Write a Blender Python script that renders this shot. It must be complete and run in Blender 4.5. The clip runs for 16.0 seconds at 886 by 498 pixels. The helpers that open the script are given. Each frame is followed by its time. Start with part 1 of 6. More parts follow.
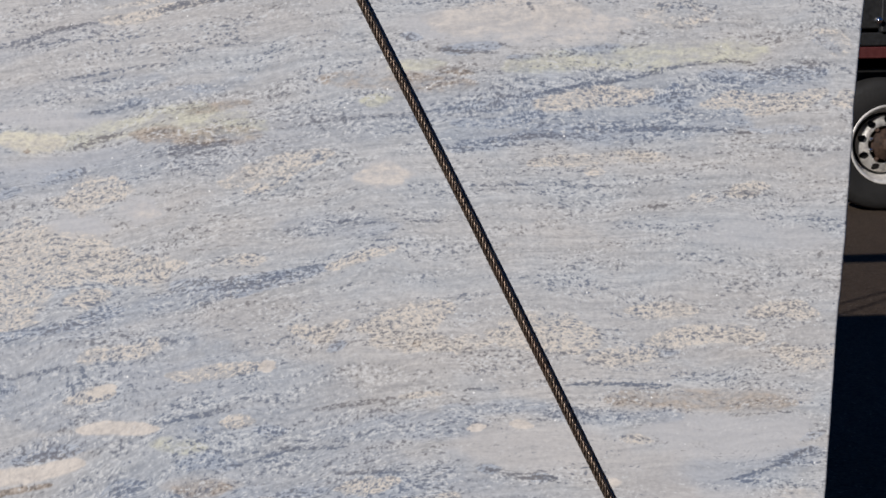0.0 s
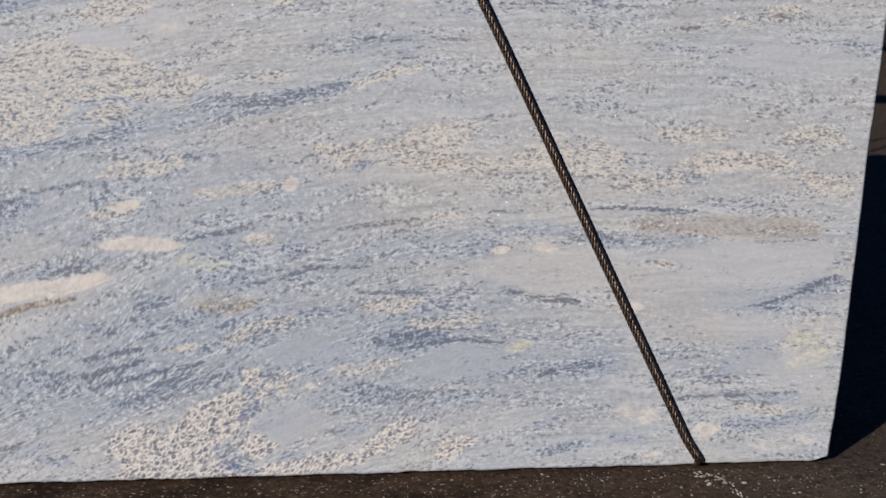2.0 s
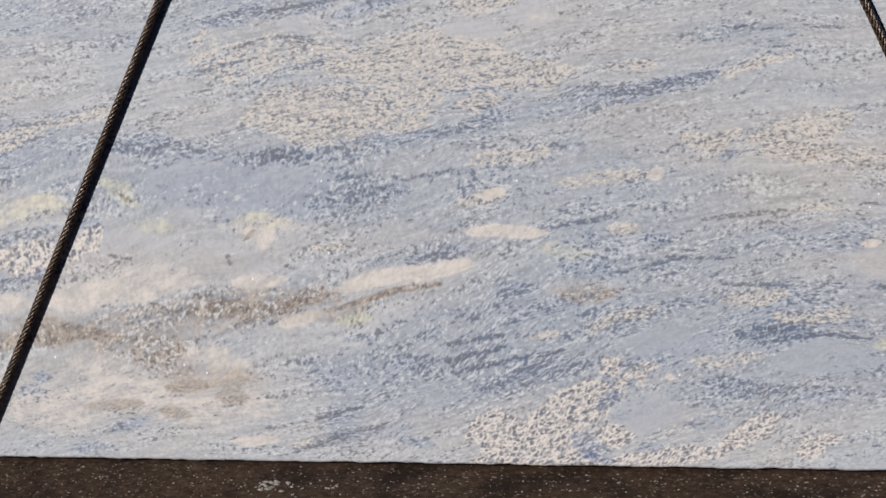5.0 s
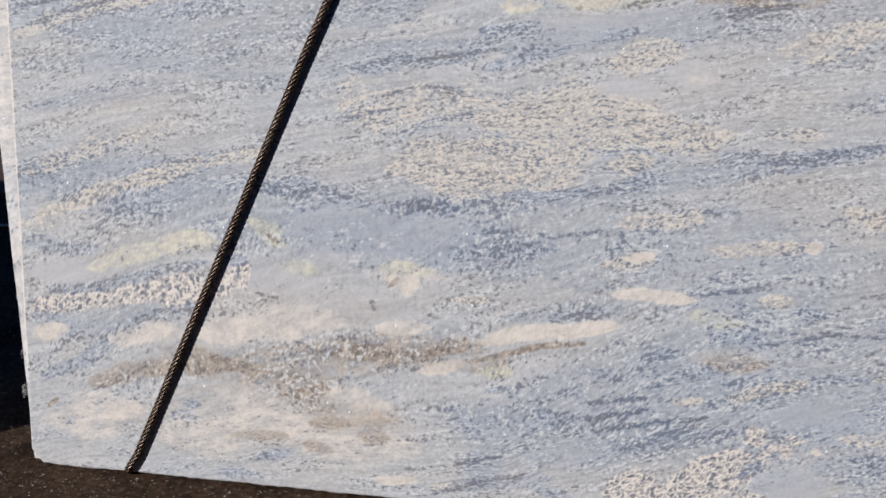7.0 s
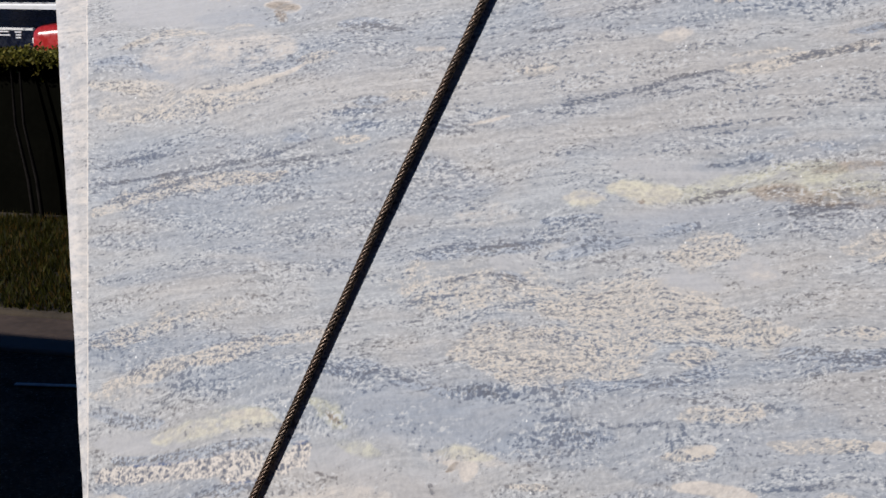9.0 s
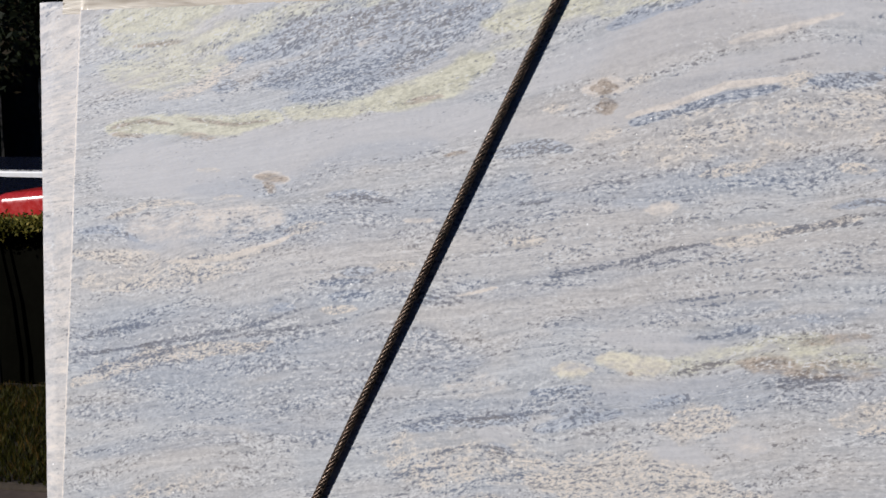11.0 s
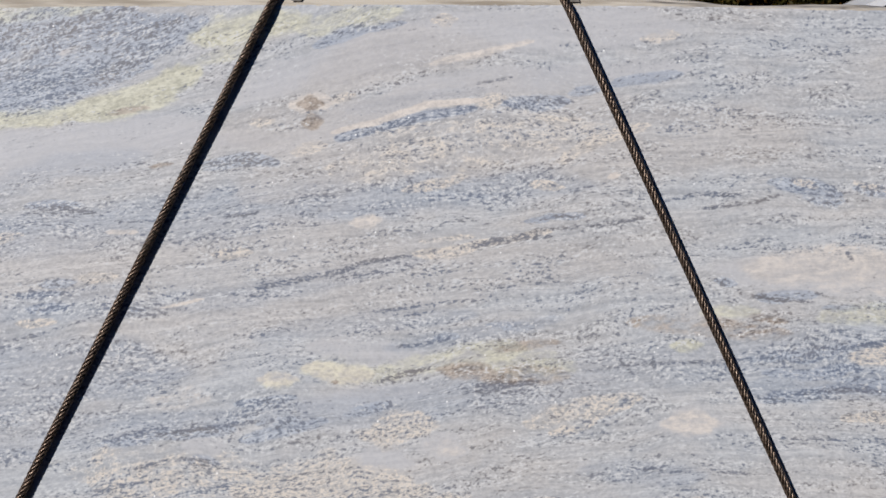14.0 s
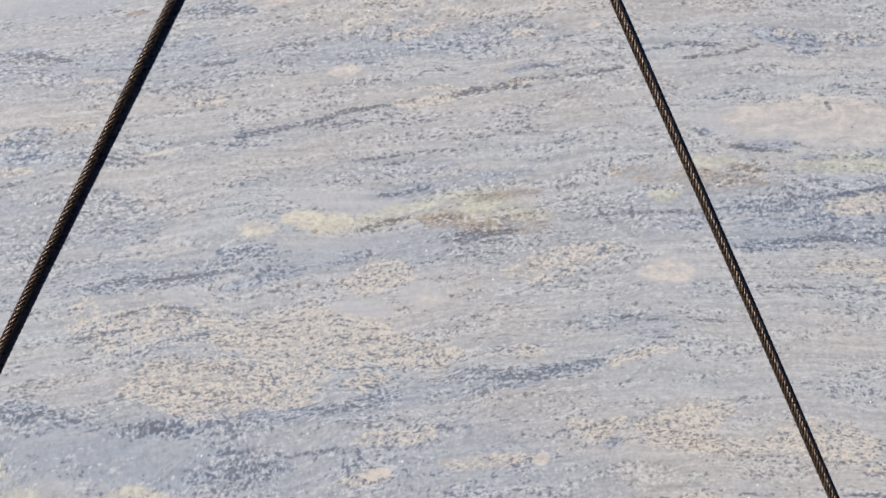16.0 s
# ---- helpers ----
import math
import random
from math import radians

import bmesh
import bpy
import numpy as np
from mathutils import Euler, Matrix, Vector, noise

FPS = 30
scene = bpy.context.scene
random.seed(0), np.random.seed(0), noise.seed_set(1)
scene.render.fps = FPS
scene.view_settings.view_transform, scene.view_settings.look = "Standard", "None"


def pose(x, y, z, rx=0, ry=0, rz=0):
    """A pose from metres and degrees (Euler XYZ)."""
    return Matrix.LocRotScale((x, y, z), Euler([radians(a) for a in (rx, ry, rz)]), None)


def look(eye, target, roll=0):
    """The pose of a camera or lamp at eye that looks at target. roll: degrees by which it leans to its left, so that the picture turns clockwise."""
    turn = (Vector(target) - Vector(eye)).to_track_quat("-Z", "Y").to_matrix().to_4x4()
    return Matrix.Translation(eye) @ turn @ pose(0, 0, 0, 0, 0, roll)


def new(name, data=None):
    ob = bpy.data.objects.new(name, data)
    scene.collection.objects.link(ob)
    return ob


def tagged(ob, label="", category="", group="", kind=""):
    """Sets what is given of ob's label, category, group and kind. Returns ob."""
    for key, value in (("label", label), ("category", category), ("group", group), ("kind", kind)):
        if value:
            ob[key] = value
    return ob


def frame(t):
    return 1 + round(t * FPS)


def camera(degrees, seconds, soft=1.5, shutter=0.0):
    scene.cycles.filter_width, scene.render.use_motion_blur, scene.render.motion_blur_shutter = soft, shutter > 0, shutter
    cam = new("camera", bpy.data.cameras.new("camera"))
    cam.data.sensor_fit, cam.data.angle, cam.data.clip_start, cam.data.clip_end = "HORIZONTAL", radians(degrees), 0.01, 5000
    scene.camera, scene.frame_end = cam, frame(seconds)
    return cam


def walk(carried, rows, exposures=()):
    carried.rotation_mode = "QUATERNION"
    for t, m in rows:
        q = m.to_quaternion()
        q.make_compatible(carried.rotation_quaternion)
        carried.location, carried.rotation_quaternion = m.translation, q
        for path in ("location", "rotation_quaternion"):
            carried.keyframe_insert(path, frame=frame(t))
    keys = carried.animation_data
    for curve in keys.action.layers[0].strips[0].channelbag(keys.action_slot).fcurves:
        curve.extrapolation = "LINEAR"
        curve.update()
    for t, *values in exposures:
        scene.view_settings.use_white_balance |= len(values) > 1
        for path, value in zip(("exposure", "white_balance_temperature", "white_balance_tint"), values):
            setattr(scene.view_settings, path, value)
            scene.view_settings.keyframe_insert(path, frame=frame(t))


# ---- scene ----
# A bundle of stone slabs that leans back on the asphalt of a stone yard, slung on steel ropes.
# x runs along the bundle, y away from the camera, z up; the slabs' front foot lies on y = 0.
RECLINE = radians(9.13)

cam = camera(36.0, 16.0, soft=1.6)
PATH = [
    (0, (0.950, -2.774, 1.301), (1.100, -0.801, 1.006), -0.89),
    (0.5, (0.960, -2.761, 1.282), (1.118, -0.802, 0.912), -0.73),
    (1, (0.966, -2.751, 1.268), (1.137, -0.809, 0.824), -0.46),
    (1.5, (0.964, -2.749, 1.252), (1.133, -0.820, 0.750), -0.06),
    (2, (0.920, -2.749, 1.250), (1.049, -0.822, 0.729), -0.04),
    (2.5, (0.877, -2.752, 1.235), (0.941, -0.822, 0.712), -0.26),
    (3, (0.833, -2.755, 1.218), (0.838, -0.823, 0.702), -0.58),
    (3.5, (0.776, -2.762, 1.211), (0.722, -0.826, 0.710), -0.69),
    (4, (0.745, -2.762, 1.200), (0.638, -0.827, 0.706), -0.76),
    (4.5, (0.689, -2.768, 1.189), (0.522, -0.836, 0.699), -1.29),
    (5, (0.641, -2.776, 1.179), (0.431, -0.846, 0.699), -1.53),
    (5.2, (0.628, -2.779, 1.188), (0.399, -0.853, 0.700), -1.59),
    (7.3, (0.663, -2.556, 1.690), (0.200, -0.753, 0.959), -1.79),
    (7.5, (0.663, -2.553, 1.704), (0.188, -0.744, 0.994), -1.82),
    (8, (0.659, -2.564, 1.712), (0.158, -0.733, 1.081), -1.43),
    (8.5, (0.679, -2.577, 1.706), (0.139, -0.732, 1.155), -1.33),
    (9, (0.679, -2.575, 1.723), (0.129, -0.721, 1.214), -1.12),
    (9.5, (0.673, -2.570, 1.742), (0.097, -0.712, 1.276), -1.19),
    (10, (0.676, -2.557, 1.758), (0.104, -0.685, 1.348), -0.82),
    (10.2, (0.678, -2.556, 1.764), (0.111, -0.677, 1.381), -0.87),
    (12.3, (0.448, -2.669, 1.659), (0.175, -0.694, 1.503), 1.56),
    (12.5, (0.454, -2.668, 1.660), (0.214, -0.689, 1.504), 1.76),
    (13, (0.480, -2.667, 1.659), (0.334, -0.679, 1.495), 2.00),
    (13.5, (0.502, -2.669, 1.659), (0.435, -0.676, 1.504), 1.89),
    (14, (0.536, -2.669, 1.638), (0.521, -0.677, 1.458), 1.38),
    (14.5, (0.547, -2.670, 1.624), (0.544, -0.683, 1.397), 1.09),
    (15, (0.550, -2.668, 1.594), (0.550, -0.685, 1.338), 0.93),
    (15.5, (0.555, -2.678, 1.554), (0.541, -0.698, 1.271), 1.13),
    (16, (0.540, -2.688, 1.515), (0.558, -0.713, 1.202), 1.52),
]
walk(cam, [(t, look(eye, aim, roll)) for t, eye, aim, roll in PATH],
     [(0, -0.07), (1.5, -0.13), (3, -0.06), (5.2, -0.03), (7.3, 0.0), (12.5, 0.0), (16, 0.03)])

# ---- light ----
SUN_WAY = Vector((0.64, 0.64, -0.42)).normalized()
world = bpy.data.worlds.new("sky")
scene.world = world
world.use_nodes = True
wn = world.node_tree.nodes
wl = world.node_tree.links
sky = wn.new("ShaderNodeTexSky")
sky.sky_type = "NISHITA"
sky.sun_disc = False
sky.sun_elevation = radians(25)
sky.sun_rotation = radians(225)
sky.air_density = 1.0
sky.dust_density = 0.0
sky.altitude = 2500
sky.ozone_density = 5.0
tint = wn.new("ShaderNodeMix")
tint.data_type, tint.blend_type = "RGBA", "MULTIPLY"
tint.inputs[0].default_value = 1.0
tint.inputs[7].default_value = (0.50, 0.95, 1.42, 1.0)
wl.new(sky.outputs[0], tint.inputs[6])
wl.new(tint.outputs[2], wn["Background"].inputs["Color"])
wn["Background"].inputs["Strength"].default_value = 0.045

sun = new("sun", bpy.data.lights.new("sun", "SUN"))
sun.data.energy = 4.12
sun.data.angle = radians(0.5)
sun.data.color = (1.0, 0.96, 0.93)
sun.matrix_world = look((-8, -8, 6), Vector((-8, -8, 6)) + SUN_WAY)


# ---- helpers for materials ----
class Nodes:
    """A small wrapper to write node trees in a few words."""

    def __init__(self, name):
        self.mat = bpy.data.materials.new(name)
        self.mat.use_nodes = True
        self.tree = self.mat.node_tree
        self.bsdf = self.tree.nodes["Principled BSDF"]

    def add(self, kind, **values):
        n = self.tree.nodes.new("ShaderNode" + kind)
        for k, v in values.items():
            n.inputs[k.replace("_", " ")].default_value = v
        return n

    def link(self, a, b):
        self.tree.links.new(a, b)
        return b

    def fill(self, socket, v):
        if isinstance(v, (int, float, tuple)):
            socket.default_value = v
        else:
            self.link(v, socket)

    def math(self, op, a, b=0.0, clamp=False):
        n = self.tree.nodes.new("ShaderNodeMath")
        n.operation, n.use_clamp = op, clamp
        self.fill(n.inputs[0], a)
        self.fill(n.inputs[1], b)
        return n.outputs[0]

    def ramp(self, v, lo, hi, a=0.0, b=1.0):
        n = self.tree.nodes.new("ShaderNodeMapRange")
        n.interpolation_type = "SMOOTHSTEP"
        self.fill(n.inputs[0], v)
        for i, x in enumerate((lo, hi, a, b)):
            self.fill(n.inputs[i + 1], x)
        return n.outputs[0]

    def mix(self, fac, a, b, mode="MIX"):
        n = self.tree.nodes.new("ShaderNodeMix")
        n.data_type, n.blend_type = "RGBA", mode
        self.fill(n.inputs[0], fac)
        self.fill(n.inputs[6], a if not isinstance(a, tuple) else (*a, 1.0))
        self.fill(n.inputs[7], b if not isinstance(b, tuple) else (*b, 1.0))
        return n.outputs[2]

    def noise(self, vec, scale, detail=3.0, rough=0.55, out=0):
        n = self.tree.nodes.new("ShaderNodeTexNoise")
        n.inputs["Scale"].default_value, n.inputs["Detail"].default_value = scale, detail
        n.inputs["Roughness"].default_value = rough
        if vec is not None:
            self.link(vec, n.inputs["Vector"])
        return n.outputs[out]

    def cells(self, vec, scale, feature="F1", out="Distance"):
        n = self.tree.nodes.new("ShaderNodeTexVoronoi")
        n.feature = feature
        n.inputs["Scale"].default_value = scale
        if vec is not None:
            self.link(vec, n.inputs["Vector"])
        return n.outputs[out]

    def coords(self, sx=1.0, sy=1.0, sz=1.0, kind="Object", turn=0.0):
        c = self.tree.nodes.new("ShaderNodeTexCoord")
        m = self.tree.nodes.new("ShaderNodeMapping")
        m.inputs["Scale"].default_value = (sx, sy, sz)
        m.inputs["Rotation"].default_value = (0, 0, turn)
        self.link(c.outputs[kind], m.inputs["Vector"])
        return m.outputs[0]

    def scaled(self, vec, sx, sy, sz):
        m = self.tree.nodes.new("ShaderNodeMapping")
        m.inputs["Scale"].default_value = (sx, sy, sz)
        self.link(vec, m.inputs["Vector"])
        return m.outputs[0]

    def field(self, name):
        a = self.tree.nodes.new("ShaderNodeAttribute")
        a.attribute_name = name
        return a

    def bump(self, height, strength, distance):
        b = self.tree.nodes.new("ShaderNodeBump")
        b.inputs["Strength"].default_value, b.inputs["Distance"].default_value = strength, distance
        self.link(height, b.inputs["Height"])
        self.link(b.outputs[0], self.bsdf.inputs["Normal"])

    def done(self, colour, rough=0.6, metal=0.0, spec=0.5):
        for key, v in (("Base Color", colour), ("Roughness", rough), ("Metallic", metal), ("Specular IOR Level", spec)):
            if isinstance(v, tuple):
                v = (*v, 1.0)
            self.fill(self.bsdf.inputs[key], v)
        return self.mat


def plain(name, colour, rough=0.6, metal=0.0, vary=0.15, scale=30.0, bump=0.0, spec=0.5):
    """A surface of one paint or stuff with uneven tone."""
    k = Nodes(name)
    c = k.coords()
    big, fine = k.noise(c, scale * 0.15, 4), k.noise(c, scale, 4)
    v = k.math("ADD", k.math("MULTIPLY", big, 0.6), k.math("MULTIPLY", fine, 0.4))
    dark = tuple(x * (1 - 2 * vary) for x in colour)
    light = tuple(min(1.0, x * (1 + vary)) for x in colour)
    if bump:
        k.bump(fine, 0.6, bump)
    return k.done(k.mix(k.ramp(v, 0.3, 0.7), dark, light), k.ramp(fine, 0.3, 0.7, max(0.02, rough - 0.08), min(1.0, rough + 0.1)), metal, spec)


# ---- materials ----
def stone_material():
    """Pale blue-grey banded stone; the fields carry where its bands, grains and lenses lie."""
    k = Nodes("banded_stone")
    bed = k.field("bed").outputs["Vector"]

    def bent(vec, scale, amount, detail=2.0):
        w = k.noise(vec, scale, detail, 0.5, out=1)
        n = k.tree.nodes.new("ShaderNodeVectorMath")
        n.operation = "MULTIPLY_ADD"
        k.link(w, n.inputs[0])
        n.inputs[1].default_value = (amount, amount, 0.0)
        k.link(vec, n.inputs[2])
        return n.outputs[0]

    def add(*terms):
        total = terms[0]
        for term in terms[1:]:
            total = k.math("ADD", total, term)
        return total

    def times(a, b):
        return k.math("MULTIPLY", a, b)

    def spread(n, gain):
        """Noise about zero, stretched by a gain."""
        return times(k.math("SUBTRACT", n, 0.5), gain)

    soft = bent(bed, 5.0, 0.05)
    bedw = bent(soft, 26.0, 0.0035, 1.0)

    # noises from broad bands to single grains
    band = k.noise(k.scaled(soft, 1.6, 15, 3), 1.0, 4, 0.6)
    zone = k.noise(k.scaled(soft, 5.0, 24, 5), 1.0, 4, 0.6)
    streak = k.noise(k.scaled(bedw, 10, 60, 10), 1.0, 4, 0.6)
    cloud = k.noise(k.scaled(soft, 2.2, 7, 3), 1.0, 4, 0.6)
    blotch = k.noise(k.scaled(bedw, 20, 34, 20), 1.0, 4, 0.6)
    mottle = k.noise(k.scaled(bedw, 48, 78, 48), 1.0, 3, 0.6)
    grain = k.noise(k.scaled(bedw, 100, 140, 105), 1.0, 2, 0.55)
    fleck_a = k.noise(k.scaled(bedw, 72, 128, 77), 1.0, 1.5, 0.5)
    fleck_b = k.noise(k.scaled(bedw, 135, 200, 129), 1.0, 1.0, 0.5)
    fleck_c = k.noise(k.scaled(bedw, 72, 104, 203), 1.0, 1.6, 0.5)
    fleck_d = k.noise(k.scaled(bedw, 92, 140, 311), 1.0, 1.4, 0.5)
    dash = k.noise(k.scaled(bedw, 28, 125, 40), 1.0, 2.0, 0.55)

    lamina = k.noise(k.scaled(soft, 3.2, 95, 4), 1.0, 3, 0.55)

    def amount(name, ragged=1.0):
        f = times(k.field(name).outputs["Fac"], 1.2)
        s = add(spread(streak, 1.6 * ragged), spread(zone, 1.2 * ragged), spread(blotch, 2.0 * ragged), spread(mottle, 1.4 * ragged))
        return k.math("ADD", f, times(times(s, k.ramp(f, 0.0, 0.35)), 0.6), clamp=True)

    grey, blue, vein = amount("grey", 0.7), amount("blue"), amount("vein", 1.3)
    tan, coarse, cream = amount("tan", 1.3), amount("coarse", 1.0), amount("cream", 0.9)
    green, brown = amount("green", 1.0), amount("brown", 1.1)
    uneven = k.math("ADD", add(spread(band, 1.6), spread(zone, 1.0)), add(spread(streak, 0.8), 0.80), clamp=True)
    cool, warm = times(k.field("cool").outputs["Fac"], uneven), k.field("warm").outputs["Fac"]
    smooth = add(times(grey, 0.85), times(k.ramp(cream, 0.1, 0.9), 0.95), times(green, 0.4))

    def strewn(n, density, soft_edge=0.07):
        """Grains where the noise passes a bar that the density lowers."""
        bar = k.math("SUBTRACT", 0.76, times(density, 0.32))
        return k.ramp(n, bar, k.math("ADD", bar, soft_edge))

    # ground: pale grey, bluer or warmer in broad bands, softly mottled
    tone = add(spread(band, 0.9), spread(lamina, 1.5), spread(streak, 0.9), spread(mottle, 1.0), spread(grain, 1.1), spread(fleck_b, 0.6), 0.53)
    tone = k.math("ADD", times(k.math("SUBTRACT", tone, 0.52), k.math("SUBTRACT", 1.0, times(smooth, 0.45))), 0.52, clamp=True)
    base = k.mix(tone, (0.385, 0.395, 0.415), (0.64, 0.64, 0.65))
    base = k.mix(times(k.ramp(cloud, 0.44, 0.64), 0.42), base, k.mix(tone, (0.36, 0.405, 0.475), (0.575, 0.625, 0.675)))
    base = k.mix(times(k.ramp(cloud, 0.47, 0.33), 0.5), base, k.mix(tone, (0.42, 0.405, 0.405), (0.66, 0.635, 0.61)))
    base = k.mix(times(grey, 0.8), base, k.mix(tone, (0.48, 0.49, 0.52), (0.62, 0.62, 0.64)))
    base = k.mix(times(cool, 0.88), base, k.mix(tone, (0.235, 0.28, 0.365), (0.475, 0.525, 0.60)))
    base = k.mix(times(warm, 0.55), base, k.mix(tone, (0.41, 0.39, 0.385), (0.66, 0.63, 0.605)))
    base = k.mix(times(k.ramp(blue, 0.1, 0.9), 0.7), base, k.mix(tone, (0.25, 0.30, 0.40), (0.52, 0.575, 0.66)))

    # lenses of cream, green and brown
    low = k.math("ADD", add(spread(blotch, 2.0), spread(mottle, 1.8), spread(streak, 1.4)), add(add(spread(grain, 1.6), spread(fleck_b, 0.9)), 0.55), clamp=True)
    base = k.mix(times(k.ramp(cream, 0.0, 1.0), 0.92), base, k.mix(times(k.math("ADD", low, 0.35), 0.7), (0.53, 0.495, 0.47), (0.82, 0.755, 0.69)))
    base = k.mix(times(k.ramp(green, 0.0, 1.0), 0.70), base, k.mix(low, (0.47, 0.46, 0.33), (0.775, 0.76, 0.585)))
    base = k.mix(times(k.ramp(brown, 0.0, 0.9), 0.92), base, k.mix(low, (0.16, 0.13, 0.11), (0.52, 0.45, 0.39)))

    # grains: dark and pale ones side by side, strong in busy layers, faint in the smooth lenses
    busy = k.ramp(zone, 0.42, 0.60)
    calm = k.math("SUBTRACT", 1.0, smooth, clamp=True)
    mix_of_grains = add(spread(fleck_a, 2.6), spread(fleck_b, 1.9), spread(fleck_d, 1.7), spread(mottle, 1.2), spread(streak, 1.2))
    force = add(0.30, times(busy, 0.75), times(blue, 0.50), times(vein, 0.5), times(tan, 0.68), times(cool, 0.32), times(brown, 0.12))
    force = times(force, k.math("SUBTRACT", 1.0, times(smooth, 0.72), clamp=True))
    value = k.math("SUBTRACT", times(mix_of_grains, force), add(times(vein, 0.40), times(blue, 0.15), spread(band, 0.4), times(spread(lamina, 1.3), k.math("ADD", cool, 0.35)), times(tan, -0.10)))
    ink = k.mix(k.ramp(cloud, 0.38, 0.6), (0.22, 0.21, 0.215), (0.15, 0.18, 0.245))
    ink = k.mix(times(cool, 0.7), ink, (0.135, 0.17, 0.25))
    ink = k.mix(times(k.ramp(blotch, 0.52, 0.62), 0.5), ink, (0.14, 0.145, 0.165))
    ink = k.mix(times(k.ramp(brown, 0.1, 0.8), 0.85), ink, (0.19, 0.155, 0.13))
    pale = k.mix(cloud, (0.74, 0.72, 0.705), (0.64, 0.685, 0.73))
    tan_part = k.ramp(k.math("ADD", tan, times(spread(blotch, 1.4), tan)), 0.05, 0.9)
    base = k.mix(times(tan_part, 0.45), base, k.mix(tone, (0.42, 0.395, 0.37), (0.70, 0.645, 0.58)))
    pale = k.mix(tan_part, pale, k.mix(fleck_c, (0.67, 0.615, 0.55), (0.85, 0.775, 0.69)))
    base = k.mix(times(k.ramp(value, 0.13, 0.55), 0.80), base, pale)
    base = k.mix(times(k.ramp(value, -0.14, -0.66), 0.80), base, ink)
    # crooked cream crystals of the tan zones
    crook = k.ramp(k.math("ABSOLUTE", k.math("SUBTRACT", fleck_c, 0.56)), 0.055, 0.02)
    base = k.mix(times(times(crook, tan_part), k.ramp(mottle, 0.40, 0.60, 0.05, 0.55)), base, (0.79, 0.73, 0.66))

    # coarse clusters of cream crystals in dark blue
    cells = k.cells(k.scaled(bedw, 70, 84, 74), 1.0, "DISTANCE_TO_EDGE")
    crystal = k.math("ADD", add(times(k.ramp(cells, 0.26, 0.03), 0.6), spread(mottle, 2.4)), add(add(spread(fleck_a, 1.3), spread(fleck_b, 2.0)), 0.22), clamp=True)
    hollow = k.mix(k.ramp(blue, 0.2, 0.8), (0.17, 0.185, 0.235), (0.12, 0.17, 0.31))
    base = k.mix(times(k.ramp(coarse, 0.15, 0.8), 0.92), base, k.mix(crystal, hollow, (0.83, 0.765, 0.70)))

    base = k.mix(times(times(k.ramp(coarse, 0.2, 0.8), k.ramp(blue, 0.3, 0.9)), k.ramp(mottle, 0.38, 0.60, 0.75, 0.2)), base, (0.14, 0.19, 0.33))
    # single dark grains, and dashes strung along the veins and blue bands
    dark = times(add(0.16, times(busy, 0.26), times(blue, 0.16), times(vein, 0.30), times(cool, 0.08), times(tan, 0.14), spread(band, 0.8)), calm)
    base = k.mix(times(strewn(fleck_a, dark), k.ramp(grain, 0.35, 0.65, 0.25, 0.75)), base, ink)
    dashes = times(add(times(blue, 0.42), times(vein, 0.62), times(cool, 0.36), spread(zone, 1.4), spread(band, 0.9), 0.14), calm)
    base = k.mix(times(strewn(dash, dashes, 0.09), k.ramp(fleck_b, 0.36, 0.62, 0.85, 0.3)), base, ink)
    base = k.mix(times(k.ramp(vein, 0.25, 0.9), k.ramp(fleck_d, 0.40, 0.58, 0.50, 0.0)), base, ink)
    # hairlines along the veins
    hair = k.noise(k.scaled(soft, 5, 80, 5), 1.0, 3, 0.55)
    line = k.ramp(k.math("ABSOLUTE", k.math("SUBTRACT", hair, 0.5)), 0.024, 0.006)
    gate = k.ramp(add(band, spread(streak, 1.0), times(vein, 0.35), times(blue, 0.1), times(cool, 0.08)), 0.50, 0.66)
    base = k.mix(times(times(line, gate), times(calm, 0.35)), base, ink)
    # glints of crystals, painted into the colour as near-white flecks
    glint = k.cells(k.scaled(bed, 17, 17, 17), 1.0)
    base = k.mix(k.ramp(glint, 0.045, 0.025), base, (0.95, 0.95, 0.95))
    k.bump(k.math("ADD", grain, fleck_b), 0.03, 0.0008)
    return k.done(base, k.ramp(grain, 0.35, 0.65, 0.42, 0.62), 0.0, 0.35)


